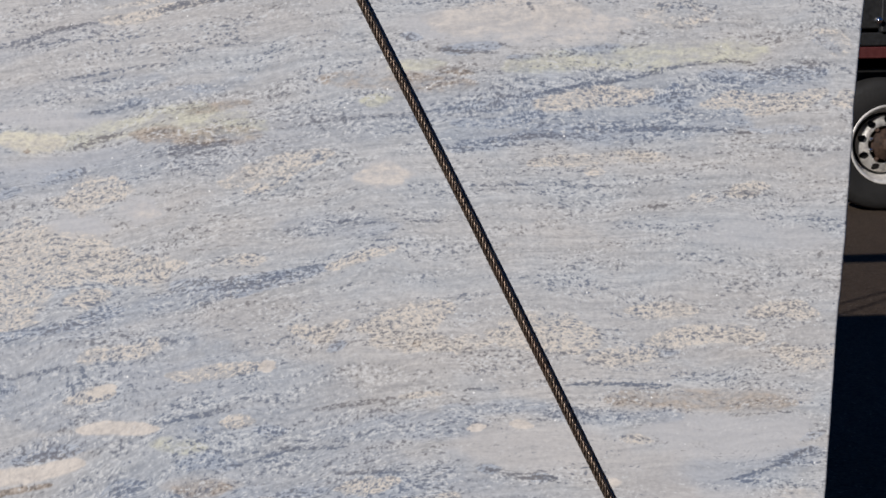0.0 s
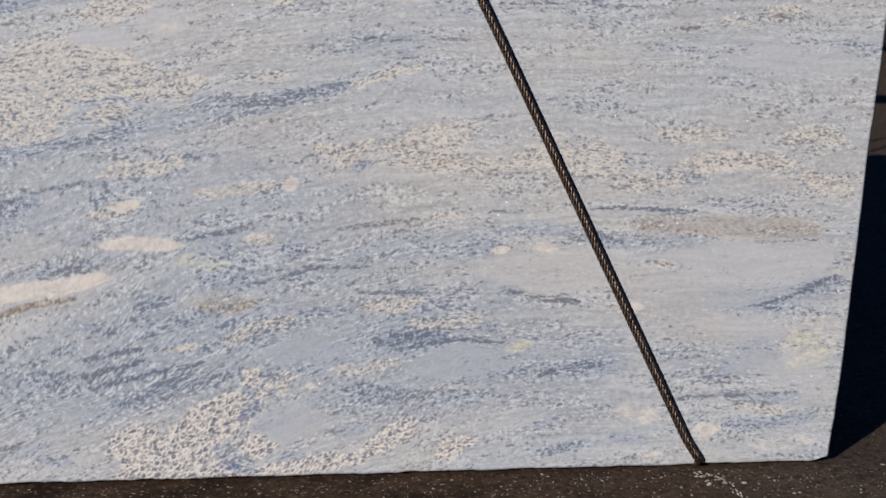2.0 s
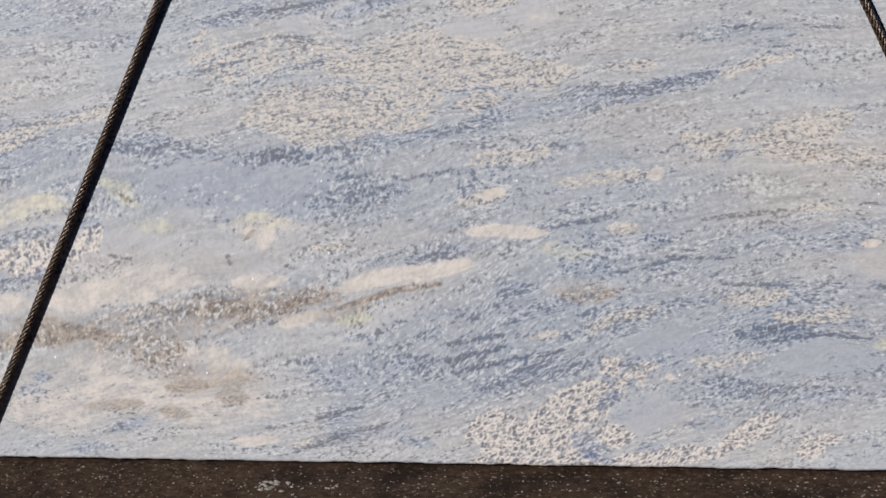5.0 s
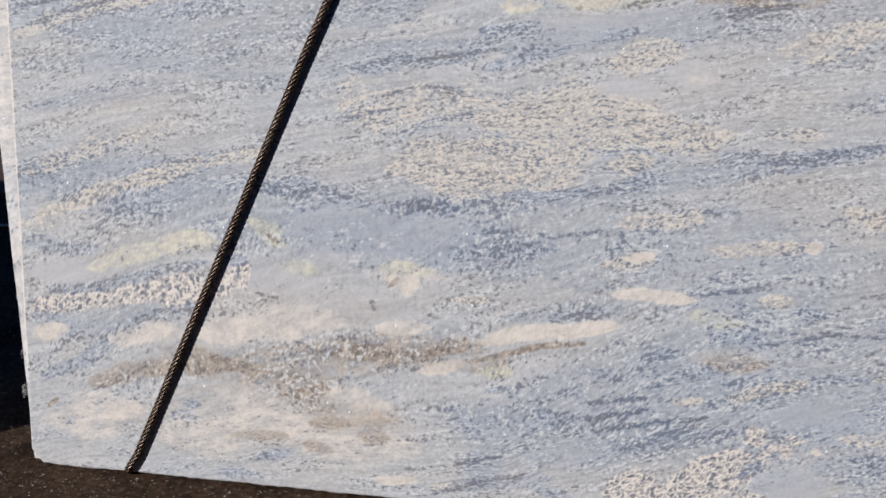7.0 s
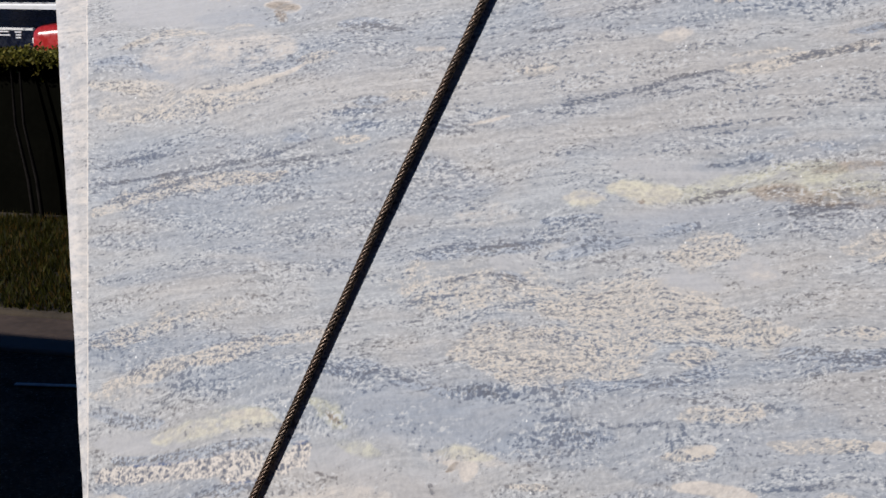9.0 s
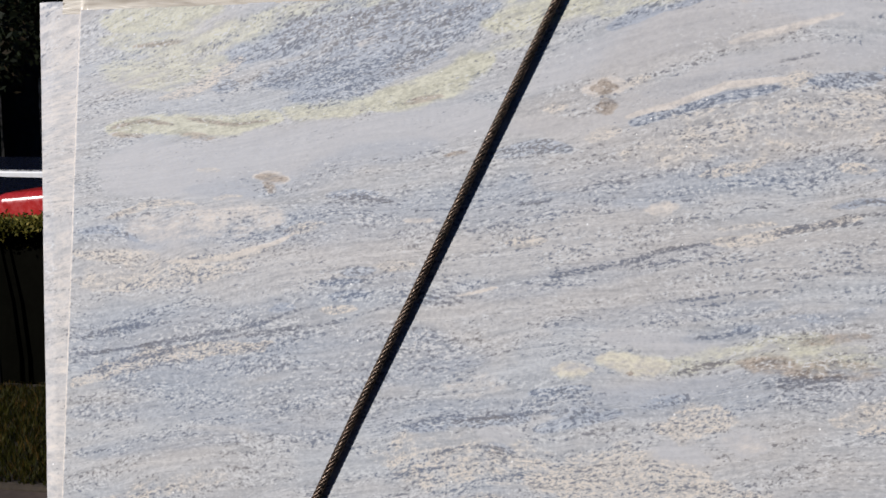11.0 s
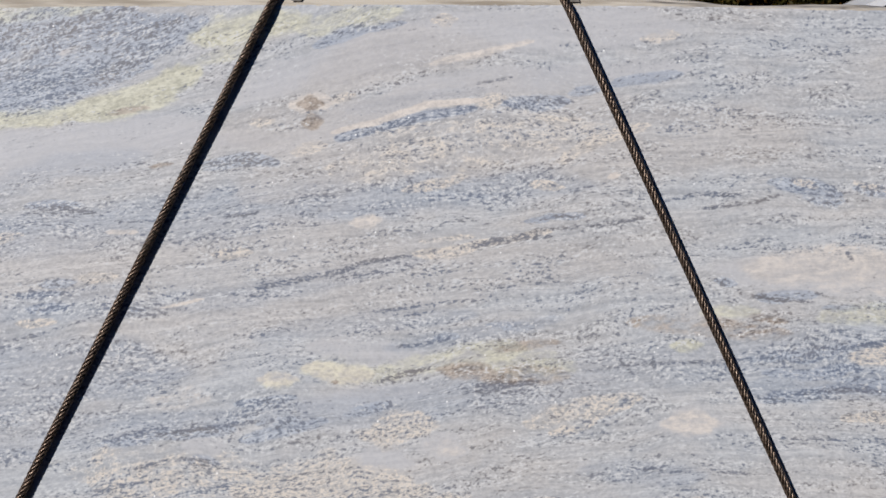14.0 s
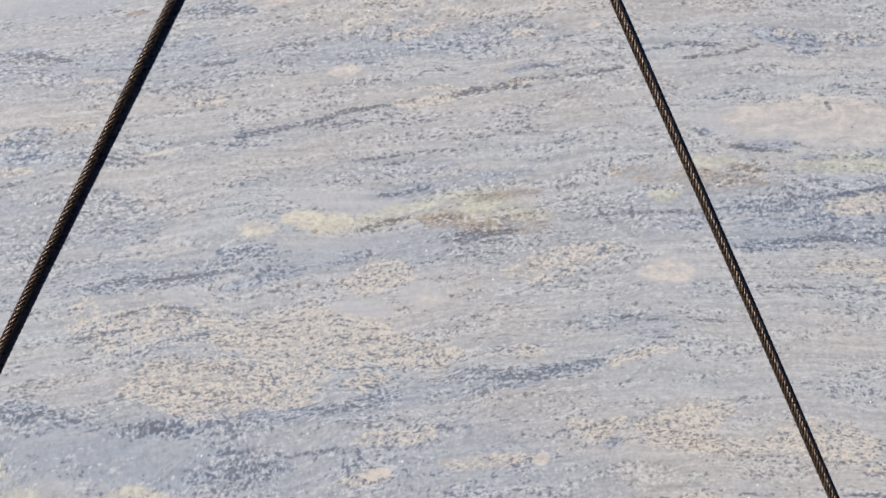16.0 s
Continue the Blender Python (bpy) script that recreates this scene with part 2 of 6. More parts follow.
def asphalt_material():
    k = Nodes("asphalt")
    c = k.coords()
    big, mid = k.noise(c, 0.7, 5), k.noise(c, 6.0, 5)
    stones, id_ = k.cells(k.scaled(c, 1.0, 1.5, 1.0), 85.0), k.cells(k.scaled(c, 1.0, 1.5, 1.0), 85.0, out="Color")
    sep = k.tree.nodes.new("ShaderNodeSeparateColor")
    k.link(id_, sep.inputs[0])
    sep_c = k.tree.nodes.new("ShaderNodeSeparateXYZ")
    k.link(c, sep_c.inputs[0])
    # mask that makes the asphalt lighter towards the right, from about x = 1.2
    dry = k.ramp(k.math("ADD", sep_c.outputs[0], k.math("MULTIPLY", k.math("SUBTRACT", mid, 0.5), 0.9)), 1.15, 2.0)
    base = k.mix(k.ramp(big, 0.3, 0.7), (0.050, 0.029, 0.018), (0.082, 0.052, 0.034))
    base = k.mix(k.math("MULTIPLY", dry, 0.8), base, k.mix(mid, (0.062, 0.045, 0.033), (0.105, 0.080, 0.060)))
    base = k.mix(k.math("MULTIPLY", k.ramp(mid, 0.45, 0.68), k.math("SUBTRACT", 0.75, k.math("MULTIPLY", dry, 0.55))), base, (0.011, 0.007, 0.005))
    gravel = k.noise(c, 75.0, 4, 0.65)
    base = k.mix(k.math("MULTIPLY", k.ramp(gravel, 0.52, 0.36), 0.6), base, (0.013, 0.008, 0.006))
    base = k.mix(k.math("MULTIPLY", k.ramp(gravel, 0.54, 0.68), 0.55), base, (0.13, 0.092, 0.066))
    pick = k.math("MULTIPLY", k.ramp(sep.outputs[0], 0.72, 0.80), k.ramp(stones, 0.34, 0.20))
    base = k.mix(k.math("MULTIPLY", pick, 0.75), base, k.mix(sep.outputs[1], (0.12, 0.09, 0.065), (0.34, 0.29, 0.23)))
    k.bump(k.math("ADD", k.noise(c, 170.0, 4, 0.65), k.math("MULTIPLY", k.noise(c, 38.0, 4), 0.8)), 0.6, 0.005)
    return k.done(base, 0.9, 0.0, 0.1)


def film_material():
    """Thin milky plastic film."""
    k = Nodes("plastic_film")
    c = k.coords(1, 1, 1)
    n = k.noise(k.scaled(c, 5, 60, 60), 1.0, 5, 0.6)
    k.done(k.mix(k.ramp(n, 0.36, 0.62), (0.42, 0.365, 0.295), (0.71, 0.65, 0.55)), 0.32, 0.0, 0.4)
    k.bump(k.noise(k.scaled(c, 12, 90, 90), 1.0, 4), 0.35, 0.006)
    tr = k.add("BsdfTranslucent", Color=(0.75, 0.72, 0.68, 1))
    mixer = k.tree.nodes.new("ShaderNodeMixShader")
    mixer.inputs[0].default_value = 0.15
    k.link(k.bsdf.outputs[0], mixer.inputs[1])
    k.link(tr.outputs[0], mixer.inputs[2])
    k.link(mixer.outputs[0], k.tree.nodes["Material Output"].inputs["Surface"])
    return k.mat


def clear_film_material():
    """Clear crumpled film that lets most light through."""
    k = Nodes("clear_film")
    c = k.coords()
    k.done((0.75, 0.75, 0.74), 0.12, 0.0, 0.6)
    k.bump(k.noise(c, 60, 4), 0.5, 0.01)
    see = k.add("BsdfTransparent", Color=(0.95, 0.95, 0.94, 1))
    mixer = k.tree.nodes.new("ShaderNodeMixShader")
    k.link(k.ramp(k.noise(c, 25, 3), 0.38, 0.62, 0.66, 0.97), mixer.inputs[0])
    k.link(k.bsdf.outputs[0], mixer.inputs[1])
    k.link(see.outputs[0], mixer.inputs[2])
    k.link(mixer.outputs[0], k.tree.nodes["Material Output"].inputs["Surface"])
    return k.mat


def rope_material():
    k = Nodes("oiled_steel_wire")
    c = k.coords()
    n, big = k.noise(c, 220, 3), k.noise(c, 7, 4)
    col = k.mix(k.ramp(n, 0.40, 0.68), (0.032, 0.023, 0.018), (0.27, 0.195, 0.145))
    col = k.mix(k.math("MULTIPLY", k.ramp(big, 0.5, 0.7), 0.5), col, (0.10, 0.060, 0.042))
    k.bump(n, 0.4, 0.001)
    return k.done(col, k.ramp(n, 0.3, 0.7, 0.28, 0.46), 0.7)


def leaf_material(name, dark, light, dry):
    k = Nodes(name)
    r = k.tree.nodes.new("ShaderNodeNewGeometry").outputs["Random Per Island"]
    col = k.mix(r, dark, light)
    col = k.mix(k.ramp(k.math("FRACT", k.math("MULTIPLY", r, 7.3)), 0.78, 0.95), col, dry)
    k.done(col, 0.6, 0.0, 0.12)
    tr = k.add("BsdfTranslucent")
    k.link(col, tr.inputs["Color"])
    mixer = k.tree.nodes.new("ShaderNodeMixShader")
    mixer.inputs[0].default_value = 0.3
    k.link(k.bsdf.outputs[0], mixer.inputs[1])
    k.link(tr.outputs[0], mixer.inputs[2])
    k.link(mixer.outputs[0], k.tree.nodes["Material Output"].inputs["Surface"])
    return k.mat


STONE = stone_material()
ASPHALT = asphalt_material()
FILM = film_material()
CLEAR_FILM = clear_film_material()
ROPE = rope_material()
TAPE = plain("grey_tape", (0.25, 0.225, 0.195), 0.45)
CONCRETE = plain("concrete", (0.100, 0.068, 0.050), 0.85, vary=0.2, bump=0.002)
SOIL = plain("soil", (0.06, 0.045, 0.03), 0.95, vary=0.3, bump=0.01)
DUST = plain("stone_dust", (0.42, 0.375, 0.32), 0.95, vary=0.3, scale=120, bump=0.002)
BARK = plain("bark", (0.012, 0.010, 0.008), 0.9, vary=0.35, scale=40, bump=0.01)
RUBBER = plain("tyre_rubber", (0.014, 0.013, 0.012), 0.8, vary=0.2, bump=0.002)
RIM = plain("dusty_aluminium", (0.74, 0.71, 0.66), 0.42, metal=0.25, vary=0.2)
GREASE = plain("rusty_hub", (0.075, 0.045, 0.030), 0.7, metal=0.4, vary=0.4, scale=60, bump=0.004)
CHROME = plain("chrome", (0.7, 0.7, 0.7), 0.15, metal=1.0, vary=0.05)
BLACK = plain("black_steel", (0.018, 0.018, 0.018), 0.5, vary=0.2)
RED = plain("red_paint", (0.42, 0.022, 0.02), 0.25, vary=0.1)
DULL_RED = plain("dull_red_paint", (0.085, 0.016, 0.014), 0.6, vary=0.2)
WHITE = plain("white_paint", (0.78, 0.78, 0.77), 0.35, vary=0.05)
NAVY = plain("dark_blue_paint", (0.006, 0.009, 0.022), 0.25, vary=0.15)
GLASS = plain("dark_glass", (0.012, 0.014, 0.018), 0.06, vary=0.1)
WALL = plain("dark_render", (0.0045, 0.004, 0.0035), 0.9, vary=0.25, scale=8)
YELLOW = plain("yellow_steel", (0.45, 0.26, 0.03), 0.5, vary=0.2)
LEAF_HEDGE = leaf_material("hedge_leaf", (0.022, 0.028, 0.005), (0.20, 0.18, 0.03), (0.42, 0.34, 0.09))
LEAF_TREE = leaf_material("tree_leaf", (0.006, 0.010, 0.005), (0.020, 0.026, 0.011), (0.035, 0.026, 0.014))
LEAF_BUSH = leaf_material("bush_leaf", (0.012, 0.014, 0.004), (0.075, 0.058, 0.012), (0.15, 0.072, 0.015))
GRASS = leaf_material("grass_blade", (0.012, 0.015, 0.003), (0.060, 0.058, 0.008), (0.12, 0.066, 0.016))


# ---- helpers for meshes ----
def part(name, bm, material, parent=None, label=""):
    """Links a bmesh as one mesh object, under a thing or a part if one is given."""
    me = bpy.data.meshes.new(name)
    bm.to_mesh(me)
    bm.free()
    me.materials.append(material)
    ob = new(name, me)
    if parent is not None:
        ob.parent = parent
    if label:
        tagged(ob, label)
    return ob


def thing(name, label, category, group="", at=(0, 0, 0), kind=""):
    ob = new(name)
    ob.empty_display_size = 0.1
    ob.location = at
    return tagged(ob, label, category, group, kind)


def mesh_of(name, verts, faces, material, parent=None, smooth=False):
    me = bpy.data.meshes.new(name)
    me.from_pydata([tuple(v) for v in verts], [], [tuple(f) for f in faces])
    me.materials.append(material)
    if smooth:
        me.polygons.foreach_set("use_smooth", [True] * len(me.polygons))
    ob = new(name, me)
    if parent is not None:
        ob.parent = parent
    return ob


def box(sx, sy, sz, at=(0, 0, 0), bevel=0.0, turn=None):
    """A box of that size whose middle lies at the place given, with bevelled edges."""
    bm = bmesh.new()
    bmesh.ops.create_cube(bm, size=1.0, matrix=Matrix.Diagonal((sx, sy, sz, 1)))
    if bevel:
        bmesh.ops.bevel(bm, geom=bm.edges[:], offset=bevel, segments=2, affect="EDGES", profile=0.5)
    bmesh.ops.transform(bm, matrix=Matrix.Translation(at) @ (turn or Matrix.Identity(4)), verts=bm.verts)
    return bm


def lathe(profile, steps=48, axis="Y"):
    """A turned body from (radius, along) pairs."""
    bm = bmesh.new()
    rings = []
    for r, a in profile:
        ring = []
        for i in range(steps):
            w = 2 * math.pi * i / steps
            ring.append(bm.verts.new((r * math.cos(w), a, r * math.sin(w)) if axis == "Y" else (r * math.cos(w), r * math.sin(w), a)))
        rings.append(ring)
    for p, q in zip(rings, rings[1:]):
        for i in range(steps):
            bm.faces.new((p[i], p[(i + 1) % steps], q[(i + 1) % steps], q[i]))
    bmesh.ops.recalc_face_normals(bm, faces=bm.faces)
    for f in bm.faces:
        f.smooth = True
    return bm


def tube(points, radii, sides=8):
    """A round limb through points, tapered by radii."""
    bm = bmesh.new()
    rings = []
    for i, p in enumerate(points):
        p = Vector(p)
        a = Vector(points[max(i - 1, 0)])
        b = Vector(points[min(i + 1, len(points) - 1)])
        q = (b - a).to_track_quat("Z", "Y")
        rings.append([bm.verts.new(p + q @ Vector((radii[i] * math.cos(2 * math.pi * k / sides), radii[i] * math.sin(2 * math.pi * k / sides), 0))) for k in range(sides)])
    for p, q in zip(rings, rings[1:]):
        for i in range(sides):
            bm.faces.new((p[i], p[(i + 1) % sides], q[(i + 1) % sides], q[i]))
    bm.faces.new(rings[0][::-1])
    bm.faces.new(rings[-1])
    for f in bm.faces:
        f.smooth = True
    return bm


def on_face(x, s, off=0.0):
    """The place at x and s metres up the leaning slabs' front, off metres behind it."""
    return Vector((x, s * math.sin(RECLINE) + off * math.cos(RECLINE), s * math.cos(RECLINE) - off * math.sin(RECLINE)))


rng = np.random.default_rng(7)
LATTICE = rng.random((64, 64))


def value_noise(x, y):
    """Smooth noise from 0 to 1 on arrays."""
    xi, yi = np.floor(x).astype(int), np.floor(y).astype(int)
    fx, fy = x - xi, y - yi
    fx, fy = fx * fx * (3 - 2 * fx), fy * fy * (3 - 2 * fy)
    g = lambda a, b: LATTICE[a % 64, b % 64]
    return (g(xi, yi) * (1 - fx) + g(xi + 1, yi) * fx) * (1 - fy) + (g(xi, yi + 1) * (1 - fx) + g(xi + 1, yi + 1) * fx) * fy


def cloud_noise(x, y):
    return value_noise(x, y) * 0.55 + value_noise(x * 2.1 + 9.3, y * 2.1 + 4.1) * 0.3 + value_noise(x * 4.3 + 1.7, y * 4.3 + 8.9) * 0.15


# ---- the stone's pattern: bands, lenses and clusters, each along a line on the slab (x, height along it) ----
PATCHES = []


def patch(kind, half_width, strength, *line):
    PATCHES.append((kind, half_width, strength, line))


patch("cool", 0.028, 0.5, (-0.700, 1.476), (-0.442, 1.486), (-0.319, 1.546), (-0.132, 1.578))
patch("cool", 0.018, 0.5, (0.306, 1.684), (0.473, 1.718), (0.591, 1.736))
patch("cool", 0.029, 0.7, (-0.959, 1.114), (-0.785, 1.169), (-0.576, 1.189), (-0.375, 1.233), (-0.181, 1.251))
patch("cool", 0.015, 0.7, (-0.219, 1.240), (-0.093, 1.250), (0.066, 1.288), (0.184, 1.322))
patch("cool", 0.041, 0.5, (-0.856, 0.974), (-0.574, 0.989), (-0.370, 0.987), (-0.111, 0.988))
patch("cool", 0.024, 0.9, (-0.363, 0.713), (-0.243, 0.707), (-0.064, 0.690), (0.056, 0.687), (0.235, 0.707), (0.378, 0.718), (0.533, 0.774), (0.592, 0.790))
patch("cool", 0.060, 0.9, (-0.241, 0.620), (-0.062, 0.616), (0.117, 0.632))
patch("cool", 0.030, 0.6, (0.176, 0.660), (0.415, 0.699))
patch("cool", 0.018, 0.6, (0.824, 1.141), (0.944, 1.156), (1.124, 1.173))
patch("cool", 0.023, 0.5, (1.183, 1.222), (1.363, 1.234), (1.496, 1.245))
patch("cool", 0.037, 0.9, (1.198, 1.122), (1.384, 1.141), (1.571, 1.132), (1.824, 1.139))
patch("cool", 0.018, 0.8, (1.162, 0.528), (1.305, 0.528), (1.490, 0.504), (1.678, 0.497))
patch("cool", 0.023, 0.7, (1.736, 0.354), (1.864, 0.374), (1.992, 0.406))
patch("cool", 0.059, 1, (-0.325, 0.625), (-0.147, 0.612), (0.054, 0.598), (0.229, 0.610))
patch("cool", 0.023, 0.8, (0.031, 0.672), (0.230, 0.708), (0.414, 0.749), (0.595, 0.776), (0.832, 0.833))
patch("cool", 0.043, 0.8, (0.054, 0.561), (0.228, 0.573), (0.351, 0.526))
patch("cool", 0.040, 0.6, (0.715, 0.121), (0.812, 0.122))
patch("cool", 0.063, 0.9, (0.122, 0.150), (0.348, 0.177), (0.594, 0.205))
patch("cool", 0.046, 0.9, (0.349, 0.327), (0.594, 0.352), (0.834, 0.353))
patch("cool", 0.046, 0.8, (0.835, 0.158), (1.073, 0.136))
patch("cool", 0.037, 0.7, (0.594, 0.426), (0.834, 0.426), (1.070, 0.426))
patch("cool", 0.035, 0.8, (-0.946, 0.368), (-0.830, 0.350), (-0.684, 0.403))
patch("cool", 0.031, 0.6, (1.665, 0.362), (1.855, 0.369), (1.983, 0.404))
patch("cool", 0.053, 0.7, (1.602, 0.251), (1.728, 0.234), (1.830, 0.257))
patch("cool", 0.037, 0.8, (1.352, 0.259), (1.476, 0.217))
patch("cool", 0.044, 0.7, (1.227, 0.175), (1.476, 0.142))
patch("cool", 0.031, 0.9, (0.048, 0.227), (0.122, 0.152), (0.096, 0.064))
patch("cool", 0.034, 0.8, (0.175, 0.278), (0.349, 0.329))
patch("cool", 0.041, 0.9, (0.223, 0.179), (0.410, 0.230), (0.594, 0.281))
patch("cool", 0.024, 0.8, (0.594, 0.526), (0.774, 0.531), (0.893, 0.525))
patch("cool", 0.022, 0.7, (0.164, 0.440), (0.301, 0.477), (0.449, 0.489))
patch("cool", 0.030, 0.9, (0.893, 0.489), (1.069, 0.501), (1.232, 0.488))
patch("cool", 0.030, 0.8, (0.906, 0.332), (1.095, 0.296), (1.235, 0.297))
patch("cool", 0.024, 0.7, (1.120, 0.175), (1.237, 0.189))
patch("cool", 0.021, 0.7, (-0.377, 1.263), (-0.281, 1.269), (-0.139, 1.299))
patch("cool", 0.024, 0.7, (-0.198, 1.255), (0.041, 1.273), (0.244, 1.315), (0.458, 1.374))
patch("cool", 0.021, 0.6, (0.127, 1.198), (0.341, 1.239), (0.581, 1.257))
patch("cool", 0.024, 0.7, (-0.251, 1.020), (-0.072, 1.013), (0.131, 1.030))
patch("cool", 0.018, 0.7, (0.403, 1.181), (0.582, 1.215), (0.761, 1.250))
patch("cool", 0.024, 0.6, (0.609, 1.102), (0.765, 1.094), (0.885, 1.109))
patch("cool", 0.024, 0.6, (0.829, 0.939), (1.070, 0.933))
patch("cool", 0.027, 0.7, (-0.974, 0.955), (-0.742, 0.980), (-0.532, 0.965), (-0.343, 0.938))
patch("cool", 0.023, 0.7, (-0.959, 0.863), (-0.741, 0.902), (-0.573, 0.925))
patch("cool", 0.021, 0.6, (-0.049, 1.016), (0.135, 1.037), (0.370, 1.061))
patch("cool", 0.023, 0.6, (-0.988, 1.152), (-0.843, 1.180), (-0.729, 1.193))
patch("warm", 0.046, 0.7, (0.231, 1.737), (0.408, 1.828), (0.588, 1.821))
patch("warm", 0.061, 0.8, (0.120, 1.501), (0.299, 1.568), (0.476, 1.623), (0.653, 1.653), (0.828, 1.665), (1.000, 1.658))
patch("warm", 0.067, 0.6, (-0.056, 1.245), (0.127, 1.250), (0.360, 1.280), (0.582, 1.320))
patch("warm", 0.038, 0.8, (1.167, 1.375), (1.299, 1.384), (1.492, 1.383))
patch("warm", 0.028, 0.9, (1.306, 0.567), (1.529, 0.540), (1.742, 0.532), (1.958, 0.532))
patch("warm", 0.021, 0.9, (0.570, 0.389), (0.715, 0.389))
patch("warm", 0.096, 1, (-0.547, 0.207), (-0.351, 0.170), (-0.158, 0.147))
patch("warm", 0.064, 0.9, (-0.540, 0.399), (-0.344, 0.425), (-0.151, 0.437))
patch("warm", 0.106, 1, (-0.693, 0.140), (-0.411, 0.168), (-0.141, 0.195))
patch("warm", 0.062, 0.8, (1.559, 0.719), (1.809, 0.662), (2.013, 0.668))
patch("warm", 0.046, 0.9, (1.209, 0.632), (1.431, 0.612), (1.681, 0.591))
patch("warm", 0.055, 0.9, (1.216, 0.460), (1.364, 0.442), (1.525, 0.424))
patch("warm", 0.062, 0.9, (1.415, 0.420), (1.577, 0.366), (1.703, 0.287))
patch("grey", 0.054, 1, (-0.902, 1.525), (-0.705, 1.539), (-0.511, 1.552), (-0.321, 1.584), (-0.134, 1.621), (-0.023, 1.637))
patch("grey", 0.035, 1, (-0.898, 1.481), (-0.741, 1.491), (-0.570, 1.474))
patch("grey", 0.046, 0.9, (0.060, 1.708), (0.181, 1.761), (0.349, 1.814), (0.527, 1.866), (0.705, 1.870), (1.006, 1.891))
patch("grey", 0.028, 0.9, (0.015, 1.614), (0.188, 1.613), (0.294, 1.666), (0.472, 1.738), (0.649, 1.762), (0.824, 1.779), (1.008, 1.798))
patch("grey", 0.035, 0.6, (-0.829, 1.347), (-0.716, 1.352))
patch("grey", 0.026, 0.7, (0.248, 1.184), (0.365, 1.176), (0.479, 1.158))
patch("grey", 0.022, 0.7, (0.230, 1.054), (0.369, 1.077), (0.482, 1.089))
patch("grey", 0.021, 0.7, (-0.011, 0.967), (0.061, 0.968))
patch("grey", 0.030, 0.9, (0.349, 0.945), (0.445, 0.942))
patch("grey", 0.027, 0.8, (0.492, 0.979), (0.564, 0.969))
patch("grey", 0.051, 0.7, (-0.264, 0.589), (-0.121, 0.602), (0.058, 0.627))
patch("grey", 0.033, 0.5, (0.477, 0.628), (0.597, 0.619), (0.717, 0.598))
patch("grey", 0.038, 0.8, (1.119, 1.365), (1.300, 1.354), (1.493, 1.359))
patch("grey", 0.033, 0.7, (1.001, 1.037), (1.097, 1.044))
patch("grey", 0.040, 0.6, (1.185, 1.362), (1.328, 1.364), (1.452, 1.352), (1.578, 1.360))
patch("grey", 0.025, 0.5, (1.676, 1.296), (1.892, 1.298))
patch("grey", 0.039, 0.5, (1.753, 0.899), (2.007, 0.880))
patch("grey", 0.043, 0.9, (1.614, 0.468), (1.803, 0.463), (1.956, 0.468))
patch("grey", 0.037, 0.8, (1.739, 0.428), (1.929, 0.421))
patch("grey", 0.049, 0.7, (1.204, 0.448), (1.327, 0.444), (1.488, 0.425))
patch("grey", 0.041, 0.7, (-0.446, 0.490), (-0.368, 0.503), (-0.278, 0.478))
patch("grey", 0.062, 0.7, (-0.300, 0.625), (-0.147, 0.612), (-0.021, 0.586))
patch("grey", 0.029, 0.9, (0.739, 0.269), (0.835, 0.269), (0.894, 0.282))
patch("grey", 0.036, 0.9, (1.049, 0.234), (1.142, 0.247), (1.236, 0.236))
patch("grey", 0.039, 0.95, (0.715, 0.121), (0.812, 0.122))
patch("grey", 0.047, 0.5, (-0.279, 0.452), (-0.176, 0.465), (-0.087, 0.440))
patch("grey", 0.024, 0.8, (-0.970, 0.470), (-0.852, 0.485), (-0.751, 0.506))
patch("grey", 0.055, 0.5, (1.354, 0.445), (1.540, 0.415), (1.665, 0.312))
patch("grey", 0.022, 0.6, (0.175, 0.328), (0.275, 0.347))
patch("grey", 0.040, 0.7, (1.217, 0.466), (1.339, 0.443))
patch("grey", 0.031, 0.6, (1.537, 0.399), (1.649, 0.382))
patch("grey", 0.062, 0.7, (1.665, 0.413), (1.754, 0.311), (1.805, 0.233))
patch("grey", 0.041, 0.6, (1.843, 0.219), (1.946, 0.178))
patch("grey", 0.037, 0.5, (1.455, 0.426), (1.589, 0.413))
patch("blue", 0.041, 0.95, (-0.604, 1.771), (-0.490, 1.816), (-0.376, 1.844), (-0.250, 1.869), (-0.149, 1.883))
patch("blue", 0.044, 1, (-0.522, 1.716), (-0.395, 1.745), (-0.270, 1.786), (-0.146, 1.827), (-0.048, 1.867))
patch("blue", 0.032, 0.9, (-0.468, 1.673), (-0.367, 1.701), (-0.243, 1.749), (-0.143, 1.777))
patch("blue", 0.025, 0.9, (-0.123, 1.865), (-0.036, 1.873))
patch("blue", 0.014, 1, (-0.651, 1.702), (-0.606, 1.711))
patch("blue", 0.014, 1, (0.233, 1.826), (0.280, 1.847), (0.346, 1.866))
patch("blue", 0.008, 0.7, (0.346, 1.864), (0.418, 1.880))
patch("blue", 0.015, 0.9, (-0.006, 1.557), (0.092, 1.573), (0.153, 1.569))
patch("blue", 0.014, 0.9, (0.284, 1.626), (0.379, 1.654), (0.462, 1.678), (0.569, 1.699))
patch("blue", 0.020, 1, (0.645, 1.711), (0.709, 1.715), (0.768, 1.722))
patch("blue", 0.012, 0.7, (0.779, 1.739), (0.848, 1.749))
patch("blue", 0.012, 0.8, (0.871, 1.761), (0.940, 1.775), (1.009, 1.784))
patch("blue", 0.010, 0.7, (-0.973, 1.371), (-0.901, 1.379), (-0.829, 1.356))
patch("blue", 0.011, 0.7, (-0.379, 1.462), (-0.328, 1.468), (-0.263, 1.469))
